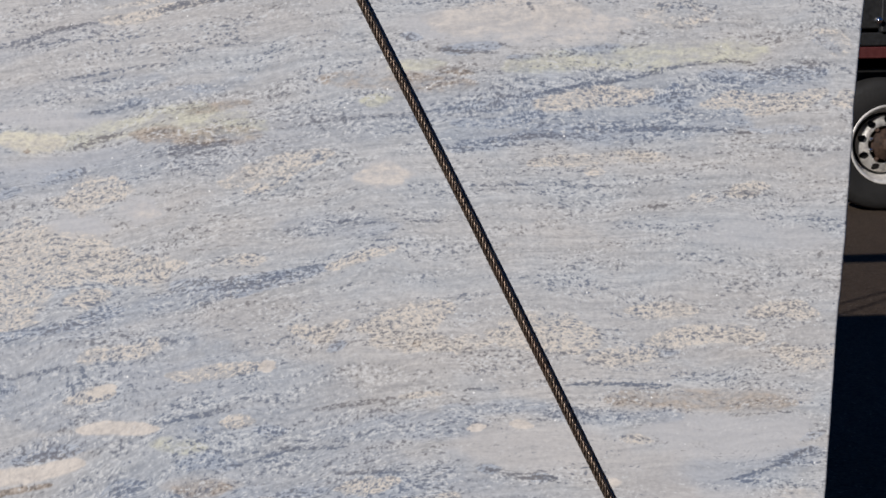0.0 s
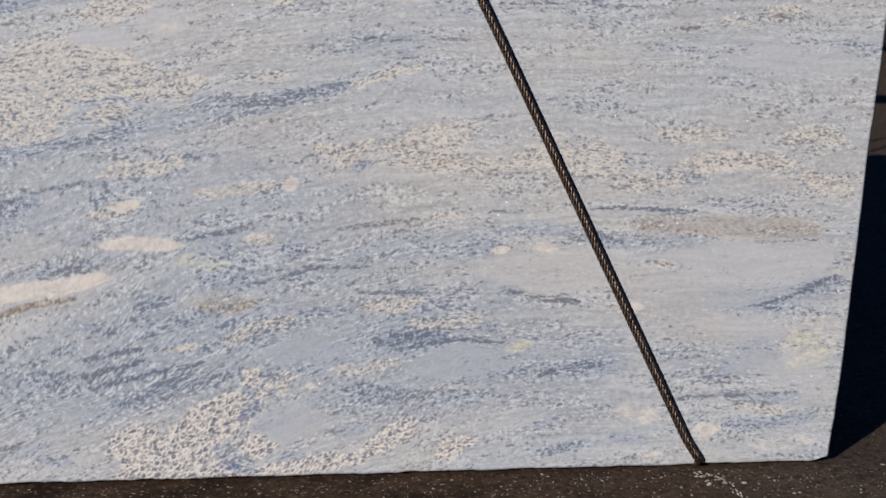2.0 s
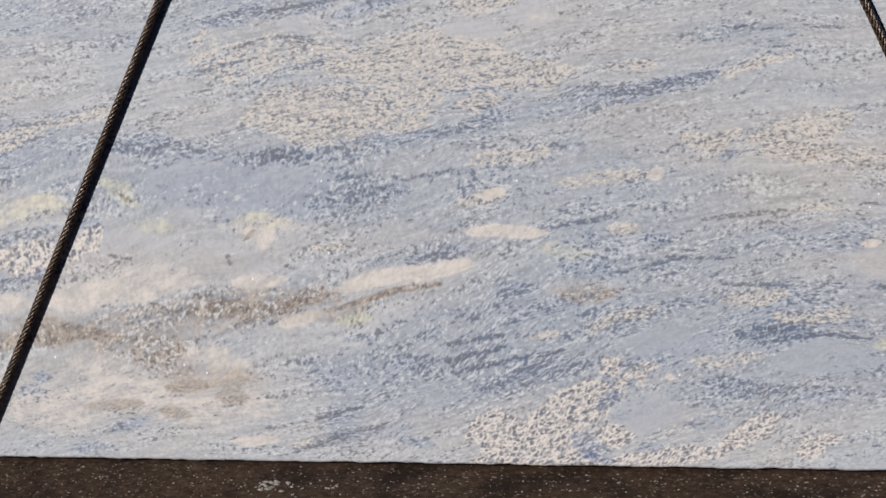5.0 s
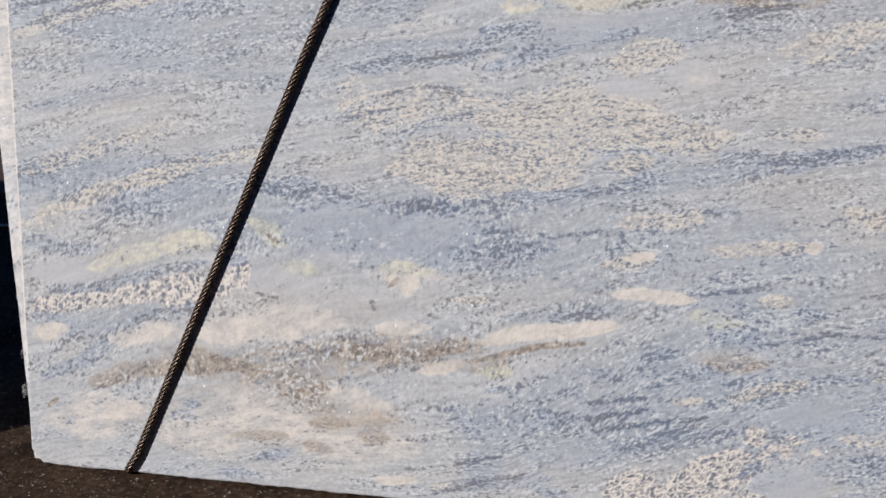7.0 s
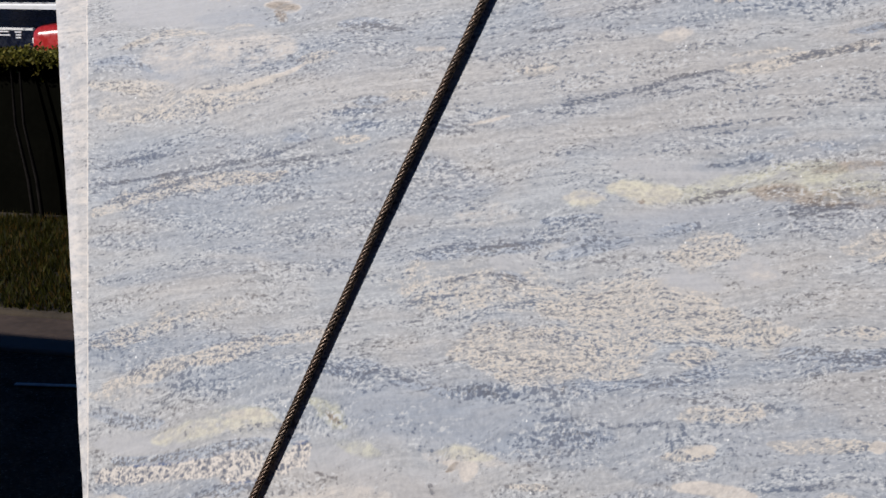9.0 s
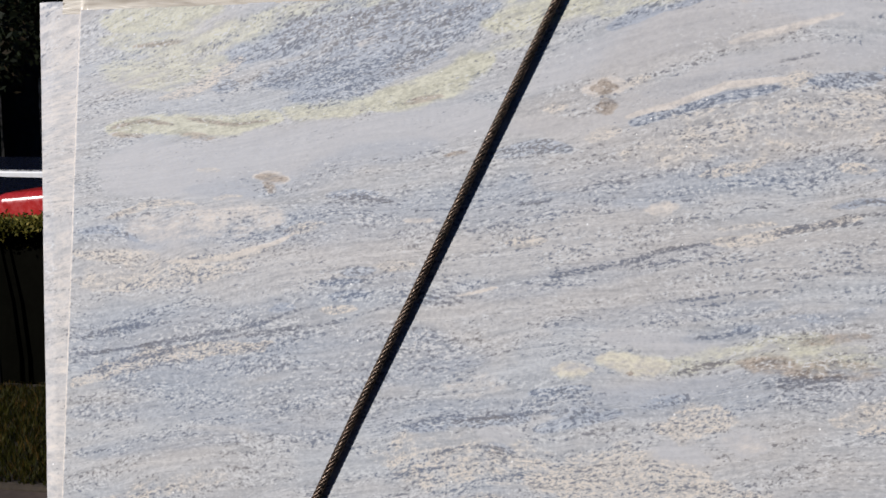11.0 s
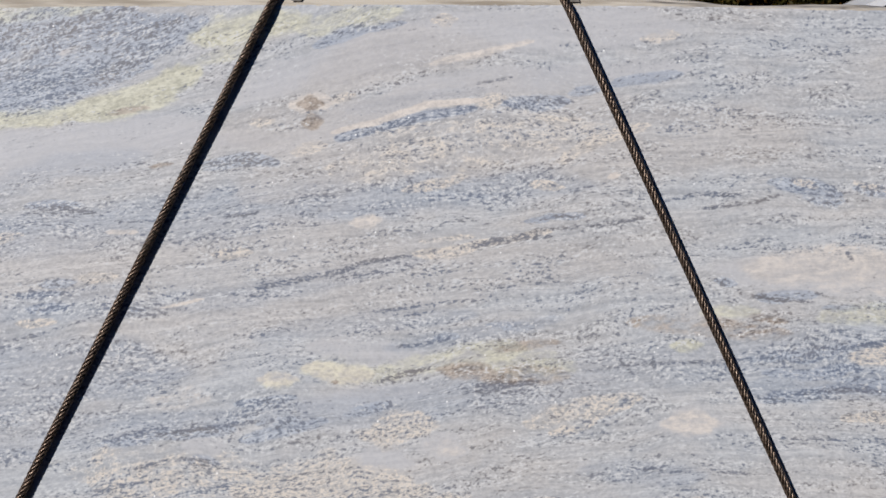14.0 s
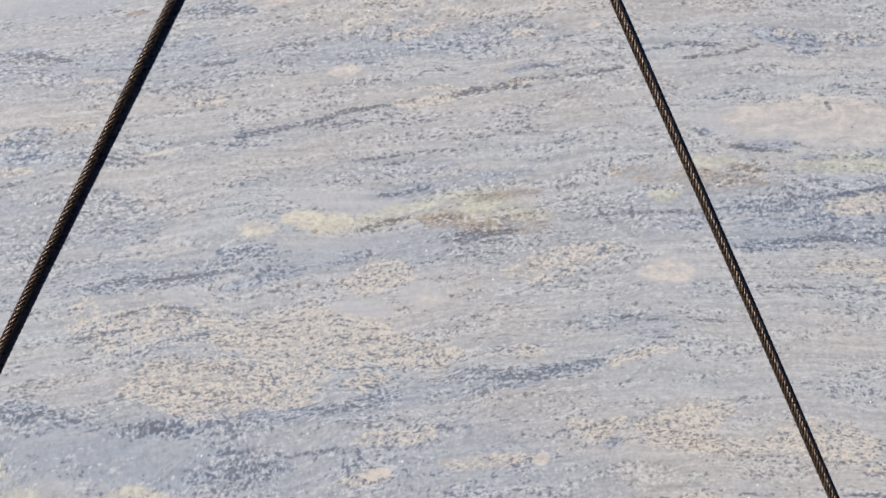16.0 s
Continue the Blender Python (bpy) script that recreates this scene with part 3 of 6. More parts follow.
patch("blue", 0.012, 0.7, (-0.337, 1.298), (-0.272, 1.305))
patch("blue", 0.011, 0.9, (-0.502, 1.209), (-0.448, 1.215))
patch("blue", 0.011, 0.8, (-0.362, 1.242), (-0.284, 1.250))
patch("blue", 0.009, 0.6, (-0.389, 1.272), (-0.298, 1.279))
patch("blue", 0.008, 0.6, (-0.169, 1.258), (-0.118, 1.249))
patch("blue", 0.008, 0.9, (0.693, 1.458), (0.746, 1.464))
patch("blue", 0.011, 0.6, (0.499, 1.202), (0.554, 1.211))
patch("blue", 0.011, 0.4, (0.619, 1.235), (0.705, 1.234))
patch("blue", 0.009, 0.9, (0.086, 1.053), (0.146, 1.059), (0.205, 1.070))
patch("blue", 0.012, 0.6, (0.136, 1.013), (0.231, 1.024))
patch("blue", 0.009, 0.7, (0.347, 1.048), (0.416, 1.063))
patch("blue", 0.020, 0.6, (-0.989, 0.544), (-0.870, 0.534), (-0.811, 0.546))
patch("blue", 0.015, 0.7, (-0.190, 0.962), (-0.071, 0.987), (-0.011, 0.984))
patch("blue", 0.013, 0.8, (-0.012, 0.990), (0.084, 1.002))
patch("blue", 0.015, 0.9, (0.108, 0.981), (0.203, 1.008), (0.275, 1.024))
patch("blue", 0.013, 0.6, (0.322, 1.041), (0.406, 1.061))
patch("blue", 0.016, 0.8, (0.002, 0.936), (0.050, 0.932))
patch("blue", 0.015, 0.8, (-0.363, 0.713), (-0.255, 0.715))
patch("blue", 0.012, 0.9, (-0.064, 0.687), (0.044, 0.683))
patch("blue", 0.012, 0.8, (0.187, 0.713), (0.282, 0.722), (0.402, 0.737))
patch("blue", 0.015, 0.7, (0.592, 0.808), (0.652, 0.815), (0.712, 0.810))
patch("blue", 0.012, 0.9, (0.712, 0.822), (0.832, 0.831), (0.927, 0.846))
patch("blue", 0.010, 0.7, (0.118, 0.580), (0.154, 0.587))
patch("blue", 0.009, 0.8, (1.096, 1.343), (1.132, 1.336))
patch("blue", 0.011, 0.9, (1.181, 1.314), (1.241, 1.307))
patch("blue", 0.009, 0.7, (1.326, 1.288), (1.398, 1.289))
patch("blue", 0.009, 0.9, (1.422, 1.293), (1.494, 1.302))
patch("blue", 0.009, 0.9, (0.732, 1.468), (0.816, 1.472))
patch("blue", 0.018, 0.9, (1.223, 1.550), (1.295, 1.545), (1.356, 1.535))
patch("blue", 0.018, 0.7, (1.296, 1.521), (1.356, 1.518))
patch("blue", 0.015, 0.7, (1.404, 1.548), (1.489, 1.538))
patch("blue", 0.015, 0.7, (1.209, 1.153), (1.305, 1.148), (1.401, 1.163))
patch("blue", 0.012, 0.5, (1.172, 1.181), (1.304, 1.192), (1.424, 1.211))
patch("blue", 0.010, 0.9, (0.920, 0.665), (0.951, 0.678))
patch("blue", 0.012, 0.9, (1.203, 1.316), (1.302, 1.317))
patch("blue", 0.014, 0.8, (1.463, 1.302), (1.576, 1.307))
patch("blue", 0.017, 0.4, (1.679, 1.386), (1.805, 1.372))
patch("blue", 0.014, 0.6, (2.008, 1.331), (2.058, 1.293))
patch("blue", 0.022, 0.6, (1.763, 1.248), (1.890, 1.233), (2.018, 1.243))
patch("blue", 0.020, 0.9, (1.648, 1.190), (1.698, 1.187), (1.700, 1.224))
patch("blue", 0.018, 0.7, (1.197, 1.098), (1.296, 1.102), (1.396, 1.128), (1.508, 1.122), (1.571, 1.132))
patch("blue", 0.015, 0.5, (1.261, 1.182), (1.398, 1.192))
patch("blue", 0.012, 0.5, (1.811, 1.140), (1.887, 1.121), (2.015, 1.123))
patch("blue", 0.014, 0.5, (1.557, 0.655), (1.682, 0.638))
patch("blue", 0.011, 0.9, (1.252, 0.398), (1.276, 0.399))
patch("blue", 0.011, 0.9, (1.350, 0.376), (1.387, 0.374))
patch("blue", 0.009, 0.7, (1.800, 0.358), (1.838, 0.356))
patch("blue", 0.009, 0.5, (1.955, 0.438), (2.006, 0.448))
patch("blue", 0.014, 0.7, (-0.400, 0.697), (-0.298, 0.696))
patch("blue", 0.012, 0.7, (-0.234, 0.682), (-0.082, 0.670), (0.031, 0.680))
patch("blue", 0.011, 0.6, (0.106, 0.699), (0.230, 0.721))
patch("blue", 0.015, 0.9, (0.389, 0.750), (0.474, 0.766))
patch("blue", 0.013, 0.9, (0.595, 0.819), (0.690, 0.813), (0.773, 0.824))
patch("blue", 0.012, 0.8, (0.714, 0.789), (0.832, 0.821), (0.902, 0.839))
patch("blue", 0.020, 0.5, (0.104, 0.586), (0.253, 0.598))
patch("blue", 0.008, 0.9, (0.630, 0.506), (0.661, 0.507))
patch("blue", 0.014, 0.8, (0.762, 0.501), (0.822, 0.494))
patch("blue", 0.014, 1, (0.251, 0.451), (0.326, 0.464), (0.387, 0.470))
patch("blue", 0.020, 0.8, (0.606, 0.433), (0.655, 0.440), (0.703, 0.433))
patch("blue", 0.020, 0.8, (0.448, 0.378), (0.509, 0.390))
patch("blue", 0.014, 0.7, (0.325, 0.339), (0.411, 0.328))
patch("blue", 0.019, 0.8, (0.224, 0.229), (0.299, 0.222))
patch("blue", 0.014, 0.7, (0.274, 0.279), (0.324, 0.292))
patch("blue", 0.017, 0.7, (0.410, 0.168), (0.533, 0.204), (0.654, 0.230))
patch("blue", 0.022, 0.6, (0.045, 0.049), (0.159, 0.063), (0.247, 0.088))
patch("blue", 0.016, 0.7, (0.222, 0.064), (0.297, 0.041))
patch("blue", 0.014, 0.8, (0.618, 0.341), (0.667, 0.343))
patch("blue", 0.014, 0.7, (0.811, 0.354), (0.906, 0.367))
patch("blue", 0.017, 0.8, (0.965, 0.294), (1.048, 0.301), (1.118, 0.313))
patch("blue", 0.012, 0.7, (1.188, 0.320), (1.235, 0.314))
patch("blue", 0.022, 1, (0.618, 0.071), (0.654, 0.034), (0.679, 0.022))
patch("blue", 0.012, 1, (0.667, 0.131), (0.703, 0.164))
patch("blue", 0.012, 1, (0.752, 0.041), (0.800, 0.047))
patch("blue", 0.020, 0.8, (0.907, 0.183), (0.978, 0.173), (1.073, 0.174))
patch("blue", 0.020, 0.6, (0.860, 0.098), (0.931, 0.099))
patch("blue", 0.017, 0.5, (1.073, 0.160), (1.190, 0.175))
patch("blue", 0.018, 0.6, (-0.513, 0.028), (-0.421, 0.029))
patch("blue", 0.015, 0.6, (-0.420, 0.068), (-0.340, 0.095))
patch("blue", 0.009, 0.7, (0.112, 0.277), (0.175, 0.290))
patch("blue", 0.015, 0.9, (-0.587, 0.182), (-0.561, 0.189))
patch("blue", 0.014, 1, (-0.927, 0.440), (-0.825, 0.450), (-0.724, 0.474), (-0.639, 0.500), (-0.541, 0.527))
patch("blue", 0.013, 0.9, (-0.500, 0.530), (-0.445, 0.540))
patch("blue", 0.016, 0.9, (-0.953, 0.228), (-0.833, 0.280), (-0.758, 0.342), (-0.656, 0.391), (-0.543, 0.427))
patch("blue", 0.014, 0.9, (-0.621, 0.154), (-0.579, 0.158))
patch("blue", 0.014, 0.6, (-0.958, 0.560), (-0.878, 0.545), (-0.822, 0.529))
patch("blue", 0.009, 1, (1.811, 0.356), (1.842, 0.358))
patch("blue", 0.014, 0.6, (1.893, 0.381), (1.982, 0.416))
patch("blue", 0.019, 0.5, (1.697, 0.199), (1.735, 0.223))
patch("blue", 0.019, 0.7, (1.728, 0.158), (1.805, 0.143), (1.895, 0.153))
patch("blue", 0.018, 0.8, (1.716, 0.095), (1.857, 0.097), (1.934, 0.107))
patch("blue", 0.014, 0.7, (1.300, 0.097), (1.363, 0.108))
patch("blue", 0.014, 0.6, (1.401, 0.232), (1.476, 0.242))
patch("blue", 0.009, 0.8, (1.426, 0.194), (1.463, 0.205))
patch("blue", 0.014, 0.6, (1.475, 0.066), (1.551, 0.063))
patch("blue", 0.013, 0.6, (1.299, 0.034), (1.425, 0.055))
patch("blue", 0.012, 0.9, (1.242, 0.398), (1.279, 0.397))
patch("vein", 0.004, 0.7, (0.579, 1.752), (0.649, 1.766))
patch("vein", 0.004, 0.7, (-0.392, 1.443), (-0.314, 1.462), (-0.224, 1.451))
patch("vein", 0.004, 0.7, (-0.173, 1.434), (-0.061, 1.441))
patch("vein", 0.004, 0.9, (0.048, 1.451), (0.120, 1.462))
patch("vein", 0.005, 1, (-0.973, 1.087), (-0.842, 1.112), (-0.714, 1.136), (-0.589, 1.160), (-0.481, 1.195), (-0.388, 1.223))
patch("vein", 0.004, 0.8, (-0.959, 1.127), (-0.886, 1.148), (-0.743, 1.173))
patch("vein", 0.005, 0.7, (-0.988, 1.034), (-0.842, 1.084), (-0.644, 1.136), (-0.508, 1.161), (-0.348, 1.187), (-0.219, 1.233))
patch("vein", 0.006, 1, (0.125, 1.303), (0.196, 1.320), (0.300, 1.342), (0.357, 1.365), (0.446, 1.379))
patch("vein", 0.006, 0.9, (0.578, 1.403), (0.642, 1.419), (0.748, 1.428))
patch("vein", 0.004, 0.7, (0.039, 1.354), (0.099, 1.367))
patch("vein", 0.005, 0.7, (0.338, 1.254), (0.418, 1.264), (0.507, 1.277), (0.605, 1.291))
patch("vein", 0.003, 0.7, (0.419, 1.247), (0.507, 1.266))
patch("vein", 0.003, 0.5, (0.583, 1.308), (0.753, 1.328))
patch("vein", 0.006, 0.9, (0.421, 1.184), (0.477, 1.192), (0.533, 1.205))
patch("vein", 0.005, 1, (0.379, 1.108), (0.424, 1.121), (0.502, 1.142))
patch("vein", 0.006, 1, (0.593, 1.103), (0.647, 1.108), (0.722, 1.117))
patch("vein", 0.004, 0.7, (-0.036, 0.992), (0.075, 1.010), (0.135, 1.019))
patch("vein", 0.005, 0.8, (-0.129, 0.913), (-0.010, 0.940))
patch("vein", 0.004, 0.8, (-0.223, 0.863), (-0.069, 0.893))
patch("vein", 0.004, 0.6, (0.015, 0.869), (0.075, 0.885))
patch("vein", 0.005, 0.6, (-0.243, 0.695), (-0.004, 0.677))
patch("vein", 0.005, 0.8, (0.081, 0.626), (0.177, 0.641))
patch("vein", 0.005, 0.7, (0.237, 0.623), (0.356, 0.645))
patch("vein", 0.004, 0.9, (1.371, 1.410), (1.384, 1.391))
patch("vein", 0.005, 1, (1.169, 1.311), (1.301, 1.300))
patch("vein", 0.005, 0.9, (0.577, 1.406), (0.661, 1.421), (0.720, 1.440), (0.816, 1.449), (0.936, 1.471))
patch("vein", 0.005, 0.9, (0.983, 1.508), (1.055, 1.524), (1.151, 1.524))
patch("vein", 0.005, 0.8, (1.056, 1.491), (1.164, 1.506), (1.236, 1.527))
patch("vein", 0.005, 0.7, (0.824, 1.143), (0.944, 1.163), (1.064, 1.167), (1.172, 1.181))
patch("vein", 0.004, 0.6, (0.585, 1.092), (0.705, 1.098))
patch("vein", 0.005, 0.5, (0.949, 0.942), (1.045, 0.939), (1.190, 0.939))
patch("vein", 0.005, 0.5, (0.626, 0.886), (0.746, 0.901))
patch("vein", 0.004, 0.7, (1.302, 1.323), (1.339, 1.309))
patch("vein", 0.004, 0.7, (1.589, 1.305), (1.639, 1.317))
patch("vein", 0.004, 0.6, (1.691, 1.349), (1.779, 1.352))
patch("vein", 0.005, 0.8, (1.981, 1.269), (2.045, 1.262), (2.102, 1.242))
patch("vein", 0.005, 0.9, (1.398, 1.211), (1.511, 1.227), (1.587, 1.238), (1.701, 1.266), (1.828, 1.277), (1.866, 1.271))
patch("vein", 0.005, 0.8, (1.955, 1.272), (2.019, 1.256))
patch("vein", 0.005, 0.7, (1.259, 1.109), (1.383, 1.118), (1.483, 1.116))
patch("vein", 0.005, 0.8, (1.571, 1.125), (1.697, 1.129), (1.861, 1.114))
patch("vein", 0.004, 0.6, (1.885, 1.083), (2.077, 1.073))
patch("vein", 0.004, 0.5, (1.232, 1.011), (1.393, 1.013), (1.542, 1.004))
patch("vein", 0.004, 0.7, (1.616, 0.959), (1.666, 0.961))
patch("vein", 0.004, 0.4, (1.693, 1.000), (1.946, 0.969))
patch("vein", 0.004, 0.5, (1.193, 0.936), (1.317, 0.948))
patch("vein", 0.004, 1, (1.430, 0.573), (1.505, 0.573), (1.554, 0.570), (1.667, 0.563))
patch("vein", 0.004, 0.8, (1.207, 0.571), (1.281, 0.573))
patch("vein", 0.004, 0.8, (1.453, 0.518), (1.502, 0.499))
patch("vein", 0.004, 0.7, (1.791, 0.495), (1.867, 0.498), (1.957, 0.500))
patch("vein", 0.004, 0.7, (1.551, 0.459), (1.651, 0.438))
patch("vein", 0.005, 0.7, (1.252, 0.397), (1.362, 0.379))
patch("vein", 0.005, 0.9, (-0.150, 0.465), (-0.138, 0.440))
patch("vein", 0.005, 0.6, (-0.024, 0.445), (0.001, 0.433))
patch("vein", 0.007, 1, (0.582, 0.524), (0.655, 0.539), (0.702, 0.552))
patch("vein", 0.006, 1, (0.881, 0.538), (0.928, 0.545), (0.998, 0.553), (1.057, 0.560))
patch("vein", 0.006, 0.8, (0.715, 0.427), (0.834, 0.458), (0.952, 0.458))
patch("vein", 0.006, 0.8, (0.336, 0.265), (0.472, 0.290))
patch("vein", 0.006, 0.9, (0.336, 0.227), (0.410, 0.248), (0.472, 0.261))
patch("vein", 0.006, 0.8, (0.348, 0.204), (0.472, 0.230), (0.594, 0.255))
patch("vein", 0.006, 0.7, (0.046, 0.100), (0.147, 0.126))
patch("vein", 0.006, 0.8, (-0.007, 0.023), (0.096, 0.061), (0.197, 0.088))
patch("vein", 0.005, 0.9, (0.929, 0.401), (1.070, 0.399))
patch("vein", 0.005, 0.8, (0.989, 0.270), (1.130, 0.295), (1.247, 0.284))
patch("vein", 0.005, 0.8, (-0.419, 0.463), (-0.366, 0.453))
patch("vein", 0.005, 0.8, (1.779, 0.353), (1.855, 0.369), (1.970, 0.417))
patch("vein", 0.005, 0.8, (1.602, 0.150), (1.703, 0.153), (1.856, 0.161))
patch("vein", 0.005, 0.8, (1.314, 0.210), (1.351, 0.221))
patch("vein", 0.006, 0.8, (1.291, 0.382), (1.402, 0.372))
patch("tan", 0.013, 0.9, (-0.781, 1.675), (-0.704, 1.698), (-0.641, 1.738), (-0.591, 1.765))
patch("tan", 0.006, 0.7, (-0.690, 1.518), (-0.638, 1.520))
patch("tan", 0.015, 0.7, (0.490, 1.886), (0.526, 1.886))
patch("tan", 0.015, 0.6, (0.938, 1.860), (1.007, 1.873))
patch("tan", 0.012, 0.8, (0.268, 1.707), (0.304, 1.721))
patch("tan", 0.014, 0.8, (0.100, 1.653), (0.142, 1.661))
patch("tan", 0.014, 1, (0.195, 1.594), (0.248, 1.610))
patch("tan", 0.014, 0.9, (0.592, 1.709), (0.633, 1.725))
patch("tan", 0.052, 0.35, (0.299, 1.562), (0.477, 1.613), (0.653, 1.643), (0.828, 1.659))
patch("tan", 0.013, 0.9, (0.760, 1.591), (0.806, 1.622), (0.886, 1.653), (0.943, 1.668))
patch("tan", 0.012, 0.9, (0.433, 1.517), (0.504, 1.533), (0.550, 1.553))
patch("tan", 0.012, 0.8, (0.704, 1.534), (0.762, 1.535))
patch("tan", 0.010, 0.7, (-0.901, 1.405), (-0.815, 1.437), (-0.745, 1.440), (-0.689, 1.438))
patch("tan", 0.008, 0.6, (-0.648, 1.453), (-0.579, 1.460))
patch("tan", 0.015, 0.8, (-0.988, 1.321), (-0.901, 1.317), (-0.786, 1.325))
patch("tan", 0.011, 0.8, (-0.744, 1.303), (-0.619, 1.319), (-0.510, 1.346))
patch("tan", 0.012, 0.8, (-0.471, 1.387), (-0.391, 1.401))
patch("tan", 0.032, 0.5, (-0.988, 1.269), (-0.843, 1.273), (-0.702, 1.289), (-0.591, 1.304))
patch("tan", 0.015, 0.6, (-0.260, 1.318), (-0.183, 1.320))
patch("tan", 0.009, 0.9, (-0.381, 1.210), (-0.309, 1.218))
patch("tan", 0.013, 0.6, (-0.644, 1.113), (-0.534, 1.120), (-0.507, 1.136))
patch("tan", 0.020, 0.8, (-0.988, 1.020), (-0.886, 1.064), (-0.785, 1.100), (-0.686, 1.111), (-0.589, 1.128))
patch("tan", 0.013, 1, (0.457, 1.384), (0.524, 1.391), (0.578, 1.400))
patch("tan", 0.007, 0.7, (0.467, 1.412), (0.577, 1.424))
patch("tan", 0.012, 0.8, (0.027, 1.371), (0.099, 1.378))
patch("tan", 0.020, 0.7, (-0.944, 0.622), (-0.855, 0.656), (-0.740, 0.692))
patch("tan", 0.020, 0.9, (-0.725, 0.693), (-0.640, 0.719), (-0.543, 0.753))
patch("tan", 0.013, 0.7, (-0.529, 0.747), (-0.393, 0.783))
patch("tan", 0.027, 0.4, (-0.959, 0.716), (-0.783, 0.795), (-0.613, 0.832))
patch("tan", 0.017, 0.5, (-0.989, 0.591), (-0.841, 0.617))
patch("tan", 0.060, 0.5, (-0.224, 0.907), (-0.069, 0.893), (0.110, 0.910))
patch("tan", 0.067, 0.95, (0.135, 0.874), (0.290, 0.878), (0.470, 0.877))
patch("tan", 0.060, 0.85, (-0.066, 0.774), (0.114, 0.766), (0.292, 0.804))
patch("tan", 0.036, 0.85, (0.371, 0.998), (0.491, 1.025))
patch("tan", 0.036, 0.7, (0.471, 0.835), (0.591, 0.859))
patch("tan", 0.018, 1, (0.377, 0.784), (0.448, 0.798))
patch("tan", 0.018, 0.8, (0.115, 0.736), (0.294, 0.746))
patch("tan", 0.021, 0.6, (0.404, 0.663), (0.499, 0.679), (0.571, 0.693))
patch("tan", 0.018, 1, (0.382, 0.581), (0.453, 0.592))
patch("tan", 0.009, 0.7, (0.553, 1.403), (0.649, 1.419), (0.744, 1.439))
patch("tan", 0.009, 0.9, (1.265, 1.559), (1.310, 1.546))
patch("tan", 0.008, 0.6, (1.392, 1.560), (1.489, 1.538))
patch("tan", 0.018, 0.8, (1.449, 1.181), (1.497, 1.197))
patch("tan", 0.024, 0.6, (0.706, 1.032), (0.802, 1.059), (0.921, 1.086))
patch("tan", 0.015, 0.6, (0.755, 1.010), (0.838, 1.036))
patch("tan", 0.014, 0.6, (0.927, 0.846), (1.011, 0.872), (1.071, 0.885))
patch("tan", 0.018, 0.6, (0.687, 0.858), (0.783, 0.869))
patch("tan", 0.015, 0.8, (0.846, 0.718), (0.907, 0.695), (0.954, 0.726))
patch("tan", 0.033, 1, (1.003, 0.703), (1.099, 0.724), (1.171, 0.743))
patch("tan", 0.021, 0.9, (1.016, 0.674), (1.172, 0.677))
patch("tan", 0.015, 1, (0.597, 0.616), (0.680, 0.630), (0.776, 0.638))
patch("tan", 0.030, 0.9, (1.365, 0.694), (1.485, 0.685))
patch("tan", 0.037, 0.35, (1.641, 1.374), (1.767, 1.372))
patch("tan", 0.028, 0.4, (2.021, 1.331), (2.084, 1.293))
patch("tan", 0.022, 1, (1.398, 1.185), (1.473, 1.191), (1.573, 1.201), (1.623, 1.207))
patch("tan", 0.022, 1, (1.761, 1.178), (1.825, 1.189), (1.875, 1.171), (1.952, 1.182), (2.017, 1.200))
patch("tan", 0.020, 0.6, (2.055, 1.180), (2.094, 1.192))
patch("tan", 0.015, 0.7, (1.369, 1.057), (1.444, 1.062), (1.569, 1.070), (1.669, 1.063))
patch("tan", 0.011, 0.7, (1.487, 1.042), (1.524, 1.035))
patch("tan", 0.017, 0.7, (1.806, 0.985), (1.883, 0.996))
patch("tan", 0.014, 0.5, (1.717, 0.975), (1.768, 0.974))
patch("tan", 0.017, 0.9, (1.572, 0.731), (1.660, 0.731), (1.722, 0.726))
patch("tan", 0.020, 0.9, (1.849, 0.715), (1.938, 0.720), (1.989, 0.711))
patch("tan", 0.034, 1, (1.285, 0.691), (1.383, 0.687), (1.482, 0.670))
patch("tan", 0.023, 1, (1.620, 0.665), (1.708, 0.675), (1.809, 0.674), (1.860, 0.665))
patch("tan", 0.028, 0.7, (1.494, 0.632), (1.619, 0.640))
patch("tan", 0.026, 0.8, (1.910, 0.634), (1.986, 0.606), (2.025, 0.627))
patch("tan", 0.021, 0.6, (1.185, 0.667), (1.247, 0.677))
patch("tan", 0.011, 0.7, (1.551, 0.454), (1.613, 0.445))
patch("tan", 0.008, 0.8, (0.027, 0.477), (0.127, 0.482))
patch("tan", 0.014, 0.8, (0.364, 0.574), (0.449, 0.586))
patch("tan", 0.012, 1, (0.582, 0.621), (0.631, 0.622), (0.690, 0.632), (0.762, 0.636))
patch("tan", 0.014, 1, (0.691, 0.518), (0.750, 0.519))
patch("tan", 0.007, 0.7, (1.068, 0.560), (1.161, 0.566))
patch("tan", 0.014, 0.8, (0.642, 0.305), (0.715, 0.330), (0.787, 0.348))
patch("tan", 0.018, 1, (0.941, 0.367), (0.988, 0.367), (1.059, 0.379))
patch("tan", 0.015, 0.8, (1.048, 0.331), (1.118, 0.325), (1.188, 0.338))
patch("tan", 0.017, 0.6, (0.871, 0.233), (0.942, 0.233), (1.001, 0.246))
patch("tan", 0.012, 0.7, (0.521, 0.286), (0.582, 0.292))
patch("tan", 0.022, 0.5, (1.767, 0.132), (1.856, 0.122))
patch("tan", 0.010, 0.6, (-0.006, 0.037), (0.045, 0.048))
patch("coarse", 0.031, 1, (0.396, 0.068), (0.471, 0.104))
